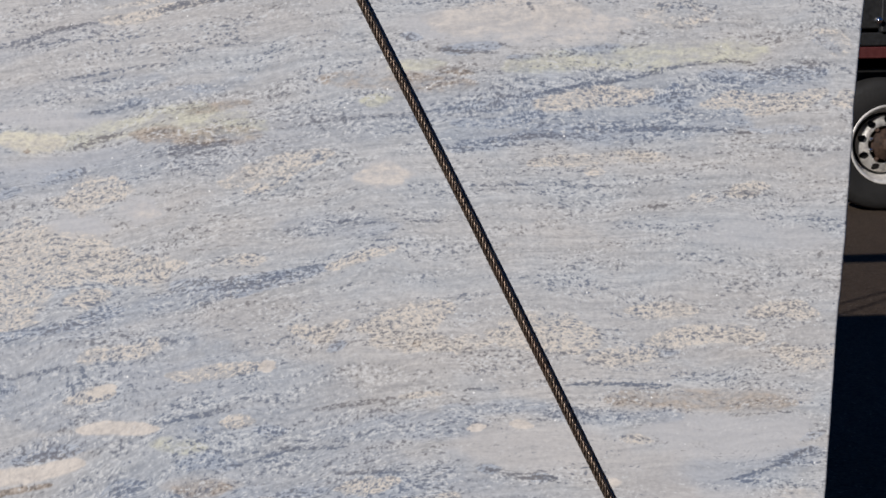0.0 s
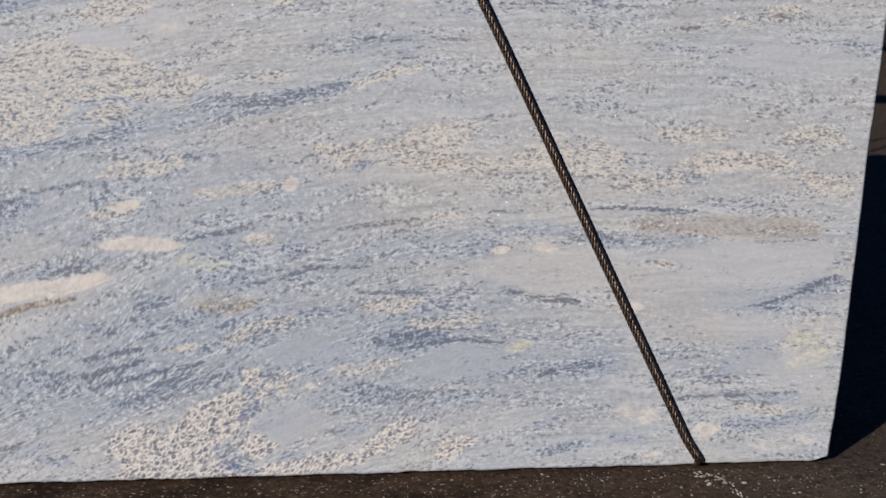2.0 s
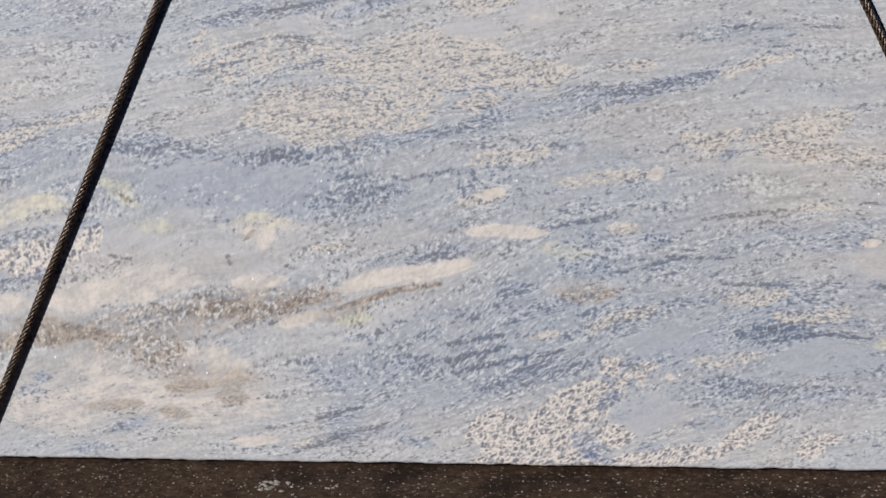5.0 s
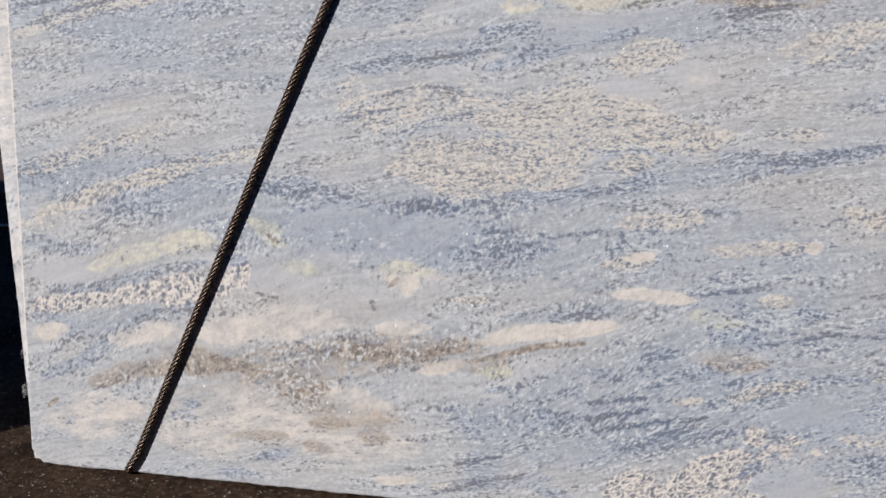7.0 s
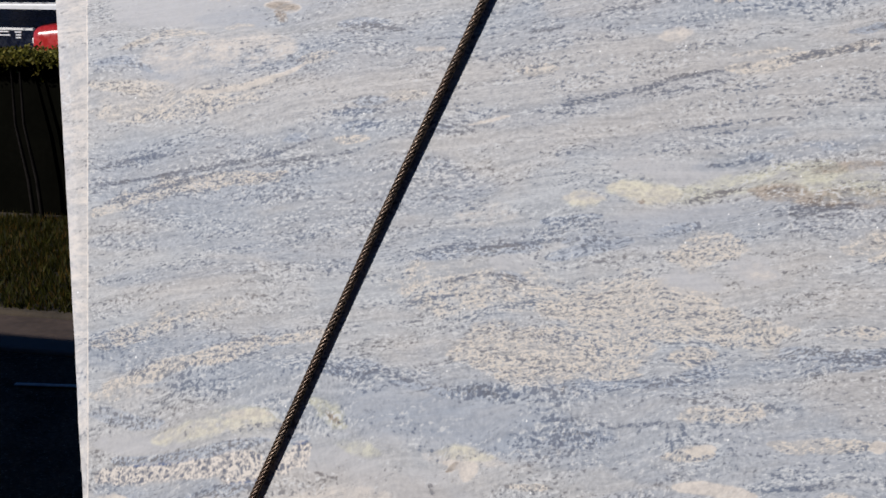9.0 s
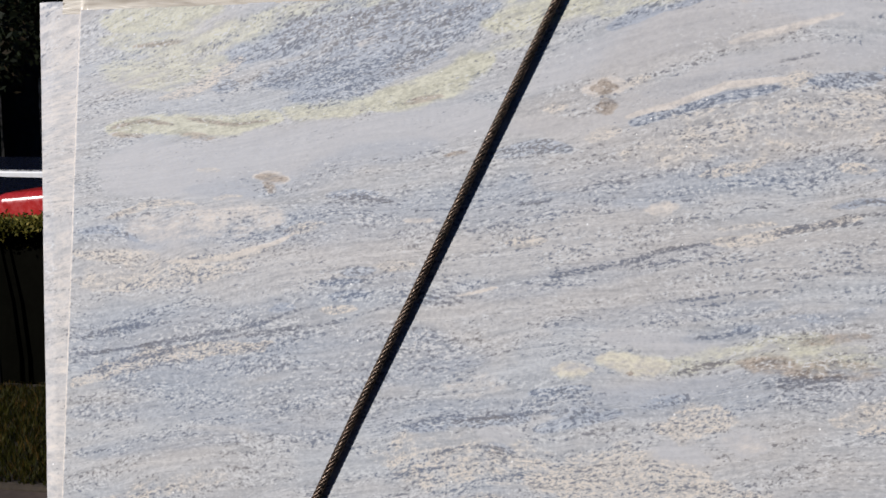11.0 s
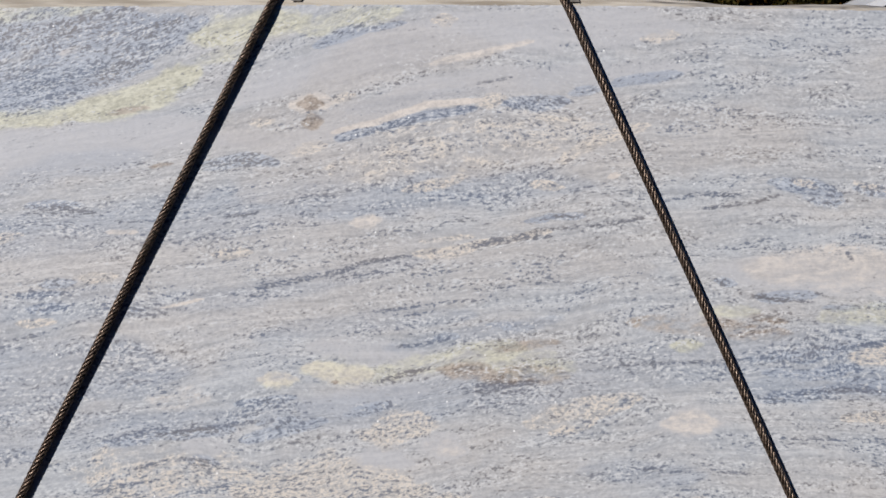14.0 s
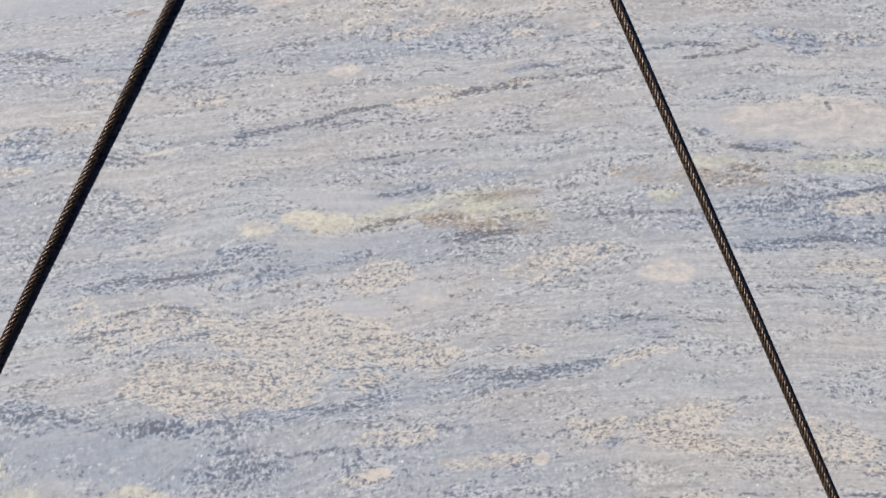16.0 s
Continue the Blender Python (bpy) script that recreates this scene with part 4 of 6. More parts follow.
patch("coarse", 0.041, 1, (0.446, 0.043), (0.544, 0.070), (0.606, 0.130), (0.654, 0.180))
patch("coarse", 0.023, 0.8, (0.679, 0.218), (0.703, 0.233))
patch("coarse", 0.031, 1, (0.408, 0.011), (0.532, 0.013), (0.654, 0.015))
patch("coarse", 0.026, 1, (0.667, 0.072), (0.727, 0.072))
patch("coarse", 0.023, 1, (0.715, 0.016), (0.836, 0.024), (0.932, 0.036))
patch("coarse", 0.023, 0.9, (0.944, 0.051), (1.003, 0.089), (1.038, 0.111))
patch("coarse", 0.021, 0.6, (1.098, 0.038), (1.168, 0.076))
patch("coarse", 0.028, 0.75, (-0.959, 0.396), (-0.827, 0.420), (-0.683, 0.445), (-0.570, 0.485))
patch("coarse", 0.024, 0.7, (-0.641, 0.421), (-0.543, 0.455), (-0.473, 0.487), (-0.445, 0.526))
patch("coarse", 0.028, 0.5, (0.775, 0.221), (0.703, 0.171))
patch("cream", 0.008, 0.3, (-0.322, 1.795), (-0.272, 1.811))
patch("cream", 0.013, 0.6, (-0.549, 1.504), (-0.480, 1.503))
patch("cream", 0.008, 0.6, (0.482, 1.793), (0.600, 1.821), (0.693, 1.848))
patch("cream", 0.022, 0.7, (0.190, 1.699), (0.262, 1.706))
patch("cream", 0.008, 0.9, (0.272, 1.637), (0.367, 1.662), (0.473, 1.705), (0.592, 1.717))
patch("cream", 0.007, 0.8, (0.865, 1.559), (0.888, 1.565))
patch("cream", 0.020, 0.6, (0.322, 1.445), (0.378, 1.453))
patch("cream", 0.041, 0.45, (-0.829, 1.388), (-0.744, 1.379), (-0.620, 1.401), (-0.511, 1.427))
patch("cream", 0.006, 0.8, (-0.758, 1.307), (-0.674, 1.309), (-0.605, 1.323), (-0.510, 1.353), (-0.457, 1.379))
patch("cream", 0.007, 0.6, (-0.198, 1.412), (-0.135, 1.414))
patch("cream", 0.004, 0.7, (-0.081, 1.254), (0.005, 1.275))
patch("cream", 0.019, 0.6, (0.144, 1.107), (0.204, 1.109))
patch("cream", 0.026, 0.65, (0.239, 1.134), (0.297, 1.127), (0.356, 1.124))
patch("cream", 0.030, 0.25, (-0.088, 1.062), (0.012, 1.061))
patch("cream", 0.019, 0.3, (0.492, 0.979), (0.564, 0.969))
patch("cream", 0.010, 0.9, (0.411, 0.593), (0.465, 0.601))
patch("cream", 0.033, 0.42, (1.167, 1.362), (1.275, 1.393), (1.396, 1.396), (1.492, 1.387))
patch("cream", 0.027, 0.6, (1.001, 1.037), (1.091, 1.044))
patch("cream", 0.010, 1, (0.776, 0.636), (0.798, 0.643))
patch("cream", 0.040, 0.32, (1.185, 1.362), (1.328, 1.364), (1.452, 1.352), (1.578, 1.360))
patch("cream", 0.009, 1, (1.217, 0.488), (1.248, 0.488))
patch("cream", 0.009, 1, (1.310, 0.492), (1.353, 0.488))
patch("cream", 0.014, 0.7, (-0.639, 0.573), (-0.534, 0.590))
patch("cream", 0.022, 0.35, (-0.149, 0.527), (-0.060, 0.537), (0.003, 0.527))
patch("cream", 0.012, 0.8, (-0.111, 0.515), (-0.061, 0.512), (-0.067, 0.482))
patch("cream", 0.010, 0.9, (0.774, 0.631), (0.798, 0.633))
patch("cream", 0.015, 1, (0.388, 0.511), (0.449, 0.514), (0.546, 0.511))
patch("cream", 0.011, 0.9, (0.754, 0.196), (0.766, 0.190))
patch("cream", 0.009, 0.8, (0.814, 0.197), (0.823, 0.196))
patch("cream", 0.011, 1, (-0.134, 0.046), (-0.044, 0.054))
patch("cream", 0.019, 0.7, (-0.126, 0.400), (-0.025, 0.413))
patch("cream", 0.014, 1, (-0.027, 0.307), (0.050, 0.333))
patch("cream", 0.017, 1, (0.101, 0.389), (0.201, 0.414), (0.301, 0.427), (0.387, 0.445))
patch("cream", 0.035, 0.5, (-0.233, 0.235), (-0.118, 0.223))
patch("cream", 0.058, 0.4, (-0.616, 0.116), (-0.484, 0.118))
patch("cream", 0.032, 0.4, (-0.507, 0.223), (-0.389, 0.211))
patch("cream", 0.025, 0.8, (-0.963, 0.325), (-0.903, 0.344))
patch("cream", 0.031, 0.6, (-0.758, 0.328), (-0.615, 0.354))
patch("cream", 0.019, 0.4, (-0.823, 0.500), (-0.708, 0.535), (-0.595, 0.556), (-0.512, 0.575))
patch("cream", 0.030, 0.7, (-0.545, 0.360), (-0.407, 0.385), (-0.326, 0.378))
patch("cream", 0.068, 0.5, (-0.914, 0.118), (-0.765, 0.161))
patch("cream", 0.048, 0.5, (-0.480, 0.161), (-0.342, 0.148), (-0.207, 0.148))
patch("cream", 0.020, 0.8, (-0.810, 0.142), (-0.707, 0.160))
patch("cream", 0.015, 0.7, (-0.247, 0.178), (-0.114, 0.191))
patch("cream", 0.016, 0.5, (1.881, 0.230), (1.907, 0.235))
patch("cream", 0.019, 0.7, (1.665, 0.078), (1.703, 0.083))
patch("cream", 0.022, 0.5, (1.501, 0.128), (1.576, 0.113))
patch("cream", 0.012, 0.7, (1.514, 0.354), (1.539, 0.354))
patch("cream", 0.005, 1, (1.551, 0.025), (1.589, 0.029))
patch("cream", 0.019, 0.4, (1.793, 0.043), (1.921, 0.051))
patch("cream", 0.041, 0.45, (-0.502, 0.376), (-0.345, 0.402), (-0.241, 0.415))
patch("cream", 0.048, 0.4, (-0.417, 0.147), (-0.249, 0.123), (-0.068, 0.131))
patch("cream", 0.048, 0.35, (1.894, 0.256), (1.945, 0.305))
patch("green", 0.036, 0.8, (-0.928, 1.853), (-0.795, 1.860), (-0.664, 1.876))
patch("green", 0.032, 0.5, (-0.924, 1.808), (-0.724, 1.793), (-0.595, 1.829), (-0.468, 1.872))
patch("green", 0.045, 0.5, (-0.919, 1.737), (-0.785, 1.734), (-0.656, 1.760))
patch("green", 0.022, 0.45, (-0.533, 1.868), (-0.378, 1.882), (-0.251, 1.895))
patch("green", 0.024, 1, (-0.908, 1.608), (-0.829, 1.617), (-0.711, 1.621), (-0.606, 1.618), (-0.517, 1.632))
patch("green", 0.024, 0.7, (-0.479, 1.644), (-0.364, 1.657), (-0.289, 1.675))
patch("green", 0.030, 1, (-0.289, 1.675), (-0.188, 1.685), (-0.114, 1.709), (-0.066, 1.751), (-0.030, 1.767))
patch("green", 0.034, 0.7, (-0.021, 1.842), (0.052, 1.857), (0.126, 1.877), (0.199, 1.885))
patch("green", 0.023, 0.55, (0.200, 1.860), (0.297, 1.887), (0.405, 1.902))
patch("green", 0.016, 0.4, (-0.018, 1.786), (0.079, 1.818))
patch("green", 0.032, 0.45, (0.239, 1.130), (0.297, 1.132), (0.355, 1.127))
patch("green", 0.024, 0.35, (0.145, 1.103), (0.204, 1.106))
patch("green", 0.029, 0.4, (0.367, 1.119), (0.480, 1.146), (0.589, 1.174), (0.644, 1.181))
patch("green", 0.028, 0.6, (0.611, 1.172), (0.676, 1.181))
patch("green", 0.022, 0.5, (0.711, 1.139), (0.763, 1.153))
patch("green", 0.015, 0.4, (1.061, 1.274), (1.181, 1.282))
patch("green", 0.015, 0.6, (1.003, 1.202), (1.063, 1.204))
patch("green", 0.036, 0.4, (0.583, 1.159), (0.703, 1.152), (0.776, 1.145))
patch("green", 0.028, 0.45, (1.326, 1.268), (1.450, 1.278), (1.702, 1.292), (1.892, 1.296))
patch("green", 0.021, 0.35, (-0.665, 0.572), (-0.586, 0.584), (-0.520, 0.591))
patch("green", 0.023, 0.6, (-0.428, 0.628), (-0.390, 0.608), (-0.359, 0.578))
patch("green", 0.022, 0.35, (-0.354, 0.540), (-0.277, 0.528))
patch("green", 0.020, 0.3, (-0.123, 0.540), (-0.022, 0.539))
patch("green", 0.018, 0.4, (0.546, 0.477), (0.642, 0.470))
patch("green", 0.016, 0.7, (0.100, 0.320), (0.163, 0.330))
patch("green", 0.025, 0.35, (-0.823, 0.500), (-0.708, 0.535), (-0.595, 0.556), (-0.512, 0.575))
patch("green", 0.021, 0.3, (-0.689, 0.253), (-0.604, 0.272))
patch("green", 0.019, 0.5, (1.881, 0.280), (1.932, 0.279))
patch("green", 0.029, 0.4, (1.894, 0.217), (1.945, 0.253))
patch("green", 0.016, 0.6, (1.253, 0.274), (1.290, 0.285))
patch("brown", 0.006, 0.5, (-0.856, 1.796), (-0.777, 1.804), (-0.738, 1.808))
patch("brown", 0.006, 0.5, (-0.907, 1.597), (-0.827, 1.592))
patch("brown", 0.008, 0.5, (-0.736, 1.602), (-0.657, 1.592))
patch("brown", 0.008, 0.4, (-0.212, 1.668), (-0.125, 1.682))
patch("brown", 0.005, 0.6, (-0.909, 1.611), (-0.830, 1.628), (-0.750, 1.620))
patch("brown", 0.005, 0.6, (-0.712, 1.634), (-0.606, 1.619), (-0.529, 1.627))
patch("brown", 0.009, 0.6, (-0.546, 1.503), (-0.482, 1.502))
patch("brown", 0.009, 0.6, (-0.526, 1.491), (-0.508, 1.474))
patch("brown", 0.005, 0.6, (-0.118, 1.553), (-0.069, 1.561))
patch("brown", 0.018, 0.8, (0.208, 1.700), (0.238, 1.703))
patch("brown", 0.014, 0.6, (0.225, 1.673), (0.231, 1.649))
patch("brown", 0.006, 0.4, (-0.915, 1.402), (-0.843, 1.426))
patch("brown", 0.006, 0.8, (0.290, 1.107), (0.295, 1.106))
patch("brown", 0.021, 0.5, (0.525, 1.135), (0.591, 1.134), (0.636, 1.121))
patch("brown", 0.011, 0.5, (0.633, 1.182), (0.760, 1.202))
patch("brown", 0.011, 0.5, (1.170, 1.270), (1.242, 1.262))
patch("brown", 0.021, 0.4, (0.917, 1.251), (1.062, 1.246), (1.243, 1.232))
patch("brown", 0.022, 0.4, (0.632, 1.127), (0.728, 1.127), (0.776, 1.130))
patch("brown", 0.008, 0.7, (1.102, 0.672), (1.114, 0.675))
patch("brown", 0.023, 0.4, (1.529, 0.540), (1.654, 0.530), (1.805, 0.530), (1.932, 0.521))
patch("brown", 0.008, 0.5, (-0.397, 0.608), (-0.365, 0.583))
patch("brown", 0.006, 0.5, (-0.109, 0.497), (-0.086, 0.517))
patch("brown", 0.023, 0.4, (0.594, 0.384), (0.691, 0.384))
patch("brown", 0.028, 0.85, (-0.217, 0.337), (-0.128, 0.337), (-0.064, 0.332))
patch("brown", 0.014, 0.9, (-0.051, 0.351), (0.012, 0.358), (0.063, 0.370))
patch("brown", 0.029, 0.4, (-0.596, 0.298), (-0.478, 0.305))
patch("brown", 0.021, 0.6, (-0.452, 0.286), (-0.387, 0.280))
patch("brown", 0.008, 0.8, (0.075, 0.339), (0.151, 0.364), (0.226, 0.387), (0.325, 0.402))
patch("brown", 0.019, 0.6, (-0.311, 0.223), (-0.258, 0.249))
patch("brown", 0.019, 0.5, (-0.287, 0.160), (-0.209, 0.173))
patch("brown", 0.016, 0.5, (-0.170, 0.173), (-0.118, 0.187))
patch("brown", 0.013, 0.4, (-0.484, 0.120), (-0.353, 0.128))
patch("brown", 0.025, 0.5, (-0.835, 0.224), (-0.718, 0.256), (-0.618, 0.272))
patch("brown", 0.024, 0.8, (-0.589, 0.274), (-0.505, 0.296), (-0.436, 0.288))
patch("brown", 0.019, 0.5, (-0.354, 0.275), (-0.273, 0.296))
patch("brown", 0.015, 0.7, (-0.328, 0.231), (-0.274, 0.249))
patch("brown", 0.015, 0.5, (-0.274, 0.195), (-0.220, 0.214))
patch("brown", 0.019, 0.5, (-0.167, 0.152), (-0.114, 0.144))
patch("brown", 0.015, 0.5, (-0.302, 0.111), (-0.248, 0.103))
patch("brown", 0.005, 0.8, (-0.950, 0.151), (-0.926, 0.172))
patch("brown", 0.055, 0.42, (-0.596, 0.293), (-0.413, 0.287), (-0.231, 0.320), (-0.064, 0.346), (0.076, 0.372))
patch("brown", 0.041, 0.35, (-0.337, 0.224), (-0.234, 0.187), (-0.118, 0.188))
patch("brown", 0.022, 0.35, (0.050, 0.328), (0.151, 0.353))

# broad tints
patch("cool", 0.16, 0.6, (-0.10, 0.73), (0.50, 0.62), (0.95, 0.50))
patch("cool", 0.15, 0.8, (0.15, 0.20), (0.60, 0.30), (1.10, 0.30), (1.40, 0.24))
patch("cool", 0.09, 0.9, (-0.95, 0.72), (-0.40, 0.66), (0.10, 0.64))
patch("cool", 0.09, 0.8, (-0.95, 1.10), (-0.50, 1.08), (-0.10, 1.12))
patch("cool", 0.05, 0.7, (-0.95, 1.36), (-0.40, 1.40), (0.20, 1.48), (0.80, 1.55))
patch("cool", 0.05, 0.6, (0.20, 1.03), (0.70, 1.10), (1.20, 1.20), (2.0, 1.22))
patch("warm", 0.10, 0.9, (0.10, 1.62), (0.60, 1.66), (1.20, 1.64))
patch("warm", 0.07, 0.8, (-0.90, 1.27), (-0.30, 1.32), (0.20, 1.38), (0.9, 1.36))
patch("warm", 0.08, 0.7, (0.70, 0.72), (1.20, 0.70), (1.90, 0.72))

def stone_fields(x, s):
    """The weights of the stone's kinds of zone at x, s."""
    fields = {k: np.zeros_like(x) for k in ("grey", "blue", "vein", "tan", "coarse", "cream", "green", "brown", "cool", "warm")}
    wx = (cloud_noise(x * 7 + 3, s * 11 + 5) - 0.5) + 0.5 * (cloud_noise(x * 19 + 31, s * 31 + 7) - 0.5)
    ws = (cloud_noise(x * 6 + 17, s * 12 + 29) - 0.5) + 0.6 * (cloud_noise(x * 17 + 3, s * 37 + 11) - 0.5)
    for kind, w, strength, line in PATCHES:
        a = np.array(line)
        near = (x > a[:, 0].min() - 3 * w - 0.05) & (x < a[:, 0].max() + 3 * w + 0.05) & (s > a[:, 1].min() - 3 * w - 0.05) & (s < a[:, 1].max() + 3 * w + 0.05)
        if not near.any():
            continue
        px, ps = x[near] + wx[near] * (w * 0.7 + 0.010), s[near] + ws[near] * (w * 0.7 + 0.003)
        best = np.full(px.shape, 9.0)
        legs = np.hypot(np.diff(a[:, 0]), np.diff(a[:, 1]))
        done, whole = 0.0, legs.sum()
        for (x0, s0), (x1, s1), leg in zip(a, a[1:], legs):
            dx, ds = x1 - x0, s1 - s0
            t = np.clip(((px - x0) * dx + (ps - s0) * ds) / (dx * dx + ds * ds + 1e-9), 0, 1)
            ex, es = px - x0 - t * dx, ps - s0 - t * ds
            along = (done + t * leg) / whole  # every mark thins out towards its ends
            thin = 0.45 + 0.55 * np.sqrt(np.clip(4 * along * (1 - along), 0, 1))
            best = np.minimum(best, np.hypot(ex * 0.55, es) / thin)
            done += leg
        m = np.clip((1.4 * w - best) / (0.9 * w), 0, 1)
        m = m * m * (3 - 2 * m) * strength
        fields[kind][near] = np.maximum(fields[kind][near], m)
    return fields


def bedding(x, s):
    """How far up through the layers a place lies: the layers rise to the right and level out."""
    wave = 0.03 * (cloud_noise(x * 1.7 + 2, s * 2.3 + 6) - 0.5) + 0.05 * (cloud_noise(x * 0.9 + 7, s * 1.1 + 3) - 0.5)
    steep = 0.20 * np.clip((s - 1.42) / 0.35, 0, 1) * np.clip(0.35 - x, 0, 2) + 0.20 * np.clip((0.70 - s) / 0.5, 0, 1) * np.clip(1.15 - x, 0, 1.0)
    return s - (0.145 * x - 0.038 * x * x) + wave + steep


def edge_left(s):
    return -1.000 + 0.030 * np.clip((0.035 - s) / 0.035, 0, 1) + 0.003 * (cloud_noise(s * 9, s * 0 + 2.5) - 0.5)


def edge_right(s):
    return 1.968 + 0.112 * s - 0.045 * np.clip((0.012 - s) / 0.012, 0, 1) + 0.010 * (cloud_noise(s * 7 + 4, s * 0 + 6.5) - 0.5)


def top_of(x):
    return np.interp(x, (-1.0, -0.4, 0.1, 0.6, 1.0, 2.2), (1.884, 1.897, 1.913, 1.926, 1.931, 1.937))


def film_top(x):
    return np.interp(x, (-1.1, -0.92, -0.86, -0.76, -0.6, -0.4, -0.15, 0.15, 0.34, 0.7, 0.89, 1.04, 1.16, 1.33, 2.2),
                     (1.915, 1.919, 1.926, 1.929, 1.932, 1.942, 1.948, 1.942, 1.962, 1.966, 1.956, 1.944, 1.940, 1.945, 1.95))


def slab(name, left, right, top, off, thick, nx, ns, label, foot_gap=0.0):
    """A sawn stone slab, a closed body with a front of nx by ns cells that carries the stone's fields."""
    u, v = np.meshgrid(np.linspace(0, 1, nx + 1), np.linspace(0, 1, ns + 1))
    mid = top(np.full_like(u, 0.0) + (-1.0 + 3.15 * u))
    s = foot_gap + v * (mid - foot_gap)
    xl, xr = left(s), right(s)
    x = xl + (xr - xl) * u
    s = foot_gap + v * (top(x) - foot_gap)
    foot = np.clip(1 - v * 165, 0, 1)
    s = s + foot * 0.006 * (cloud_noise(x * 26, x * 0 + 3.3) - 0.35)
    head = np.clip(1 - (1 - v) * 165, 0, 1)
    s = s - head * 0.002 * cloud_noise(x * 21 + 5, x * 0 + 7.3)
    # arrises slightly broken back
    rim = np.minimum(np.minimum(u * nx, (1 - u) * nx), v * ns)
    depth = off + 0.004 * np.clip(1 - rim, 0, 1) + 0.0006 * (cloud_noise(x * 30, s * 30) - 0.5)
    c, si = math.cos(RECLINE), math.sin(RECLINE)
    front = np.stack([x, s * si + depth * c, s * c - depth * si], -1).reshape(-1, 3)
    ring = np.concatenate([np.arange(nx + 1), (np.arange(1, ns + 1)) * (nx + 1) + nx, ns * (nx + 1) + np.arange(nx - 1, -1, -1), np.arange(ns - 1, 0, -1) * (nx + 1)])
    back = front[ring] + np.array([0, thick * c, -thick * si])
    n0 = len(front)
    i = np.arange(ns)[:, None] * (nx + 1) + np.arange(nx)[None, :]
    quads = np.stack([i, i + 1, i + nx + 2, i + nx + 1], -1).reshape(-1, 4)
    m = len(ring)
    j = np.arange(m)
    sides = np.stack([ring[j], n0 + j, n0 + (j + 1) % m, ring[(j + 1) % m]], -1)
    allq = np.concatenate([quads, sides])
    loops = np.concatenate([allq.ravel(), (n0 + j)[::-1]])
    me = bpy.data.meshes.new(name)
    verts = np.concatenate([front, back])
    me.vertices.add(len(verts))
    me.vertices.foreach_set("co", verts.ravel())
    me.loops.add(len(loops))
    me.loops.foreach_set("vertex_index", loops)
    me.polygons.add(len(allq) + 1)
    starts = np.concatenate([np.arange(len(allq)) * 4, [len(allq) * 4]])
    me.polygons.foreach_set("loop_start", starts)
    me.update(calc_edges=True)
    me.validate()
    ax, as_ = np.concatenate([x.ravel(), x.ravel()[ring]]), np.concatenate([s.ravel(), s.ravel()[ring]])
    f = stone_fields(ax, as_)
    if off > 0:  # the slabs behind are smoother, warmer and paler
        f["grey"] = np.maximum(f["grey"], 0.35)
        f["cream"] = np.maximum(f["cream"], 0.28)
        f["warm"] = np.maximum(f["warm"], 0.5)
        for key in ("blue", "cool", "vein", "coarse", "green"):
            f[key] = f[key] * 0.7
    else:  # the sun's highlight on the sawn left arris, put in as cream colour
        au = np.concatenate([u.ravel() * nx, u.ravel()[ring] * nx])
        f["cream"] = np.where((au < 1.1) & (as_ > 0.25), 1.0, f["cream"])
    for key, val in f.items():
        me.attributes.new(key, "FLOAT", "POINT").data.foreach_set("value", val.astype(np.float32))
    bed = np.stack([ax, bedding(ax, as_), np.concatenate([np.zeros(n0), np.full(m, thick)]) + off], -1)
    me.attributes.new("bed", "FLOAT_VECTOR", "POINT").data.foreach_set("vector", bed.astype(np.float32).ravel())
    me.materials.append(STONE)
    return tagged(new(name, me), label, "stone slab", "slabs of the bundle")


THICK = 0.030
GROUND_DROP = 0.006  # the front slab hangs in its sling, a little clear of the asphalt
slab("stone_slab", edge_left, edge_right, top_of, 0.0, THICK, 860, 520,
     "pale blue-grey banded stone slab at the bundle's front, cream and green veins", 0.001)
for i in range(1, 8):
    grow = 0.018 + 0.006 * ((i * 7) % 4)
    slab("stone_slab",
         lambda s, i=i: (-1.012 if i == 1 else -1.004) - 0.058 * np.clip(s, 0, 2) * (1.0 if i == 1 else 0.75 + 0.04 * i) + 0.004 * (cloud_noise(s * 8 + i, s * 0 + i) - 0.5),
         lambda s, i=i: 1.955 + 0.108 * s - 0.004 * i + 0.010 * (cloud_noise(s * 6 + i, s * 0 + i) - 0.5),
         lambda x, g=grow: np.minimum(top_of(x) + g, film_top(x) - 0.004),
         i * (THICK + 0.0015), THICK, 90 if i == 1 else 24, 120 if i == 1 else 24,
         "banded blue-grey stone slab stacked behind the front slab", -GROUND_DROP)
BUNDLE = 8 * (THICK + 0.0015)


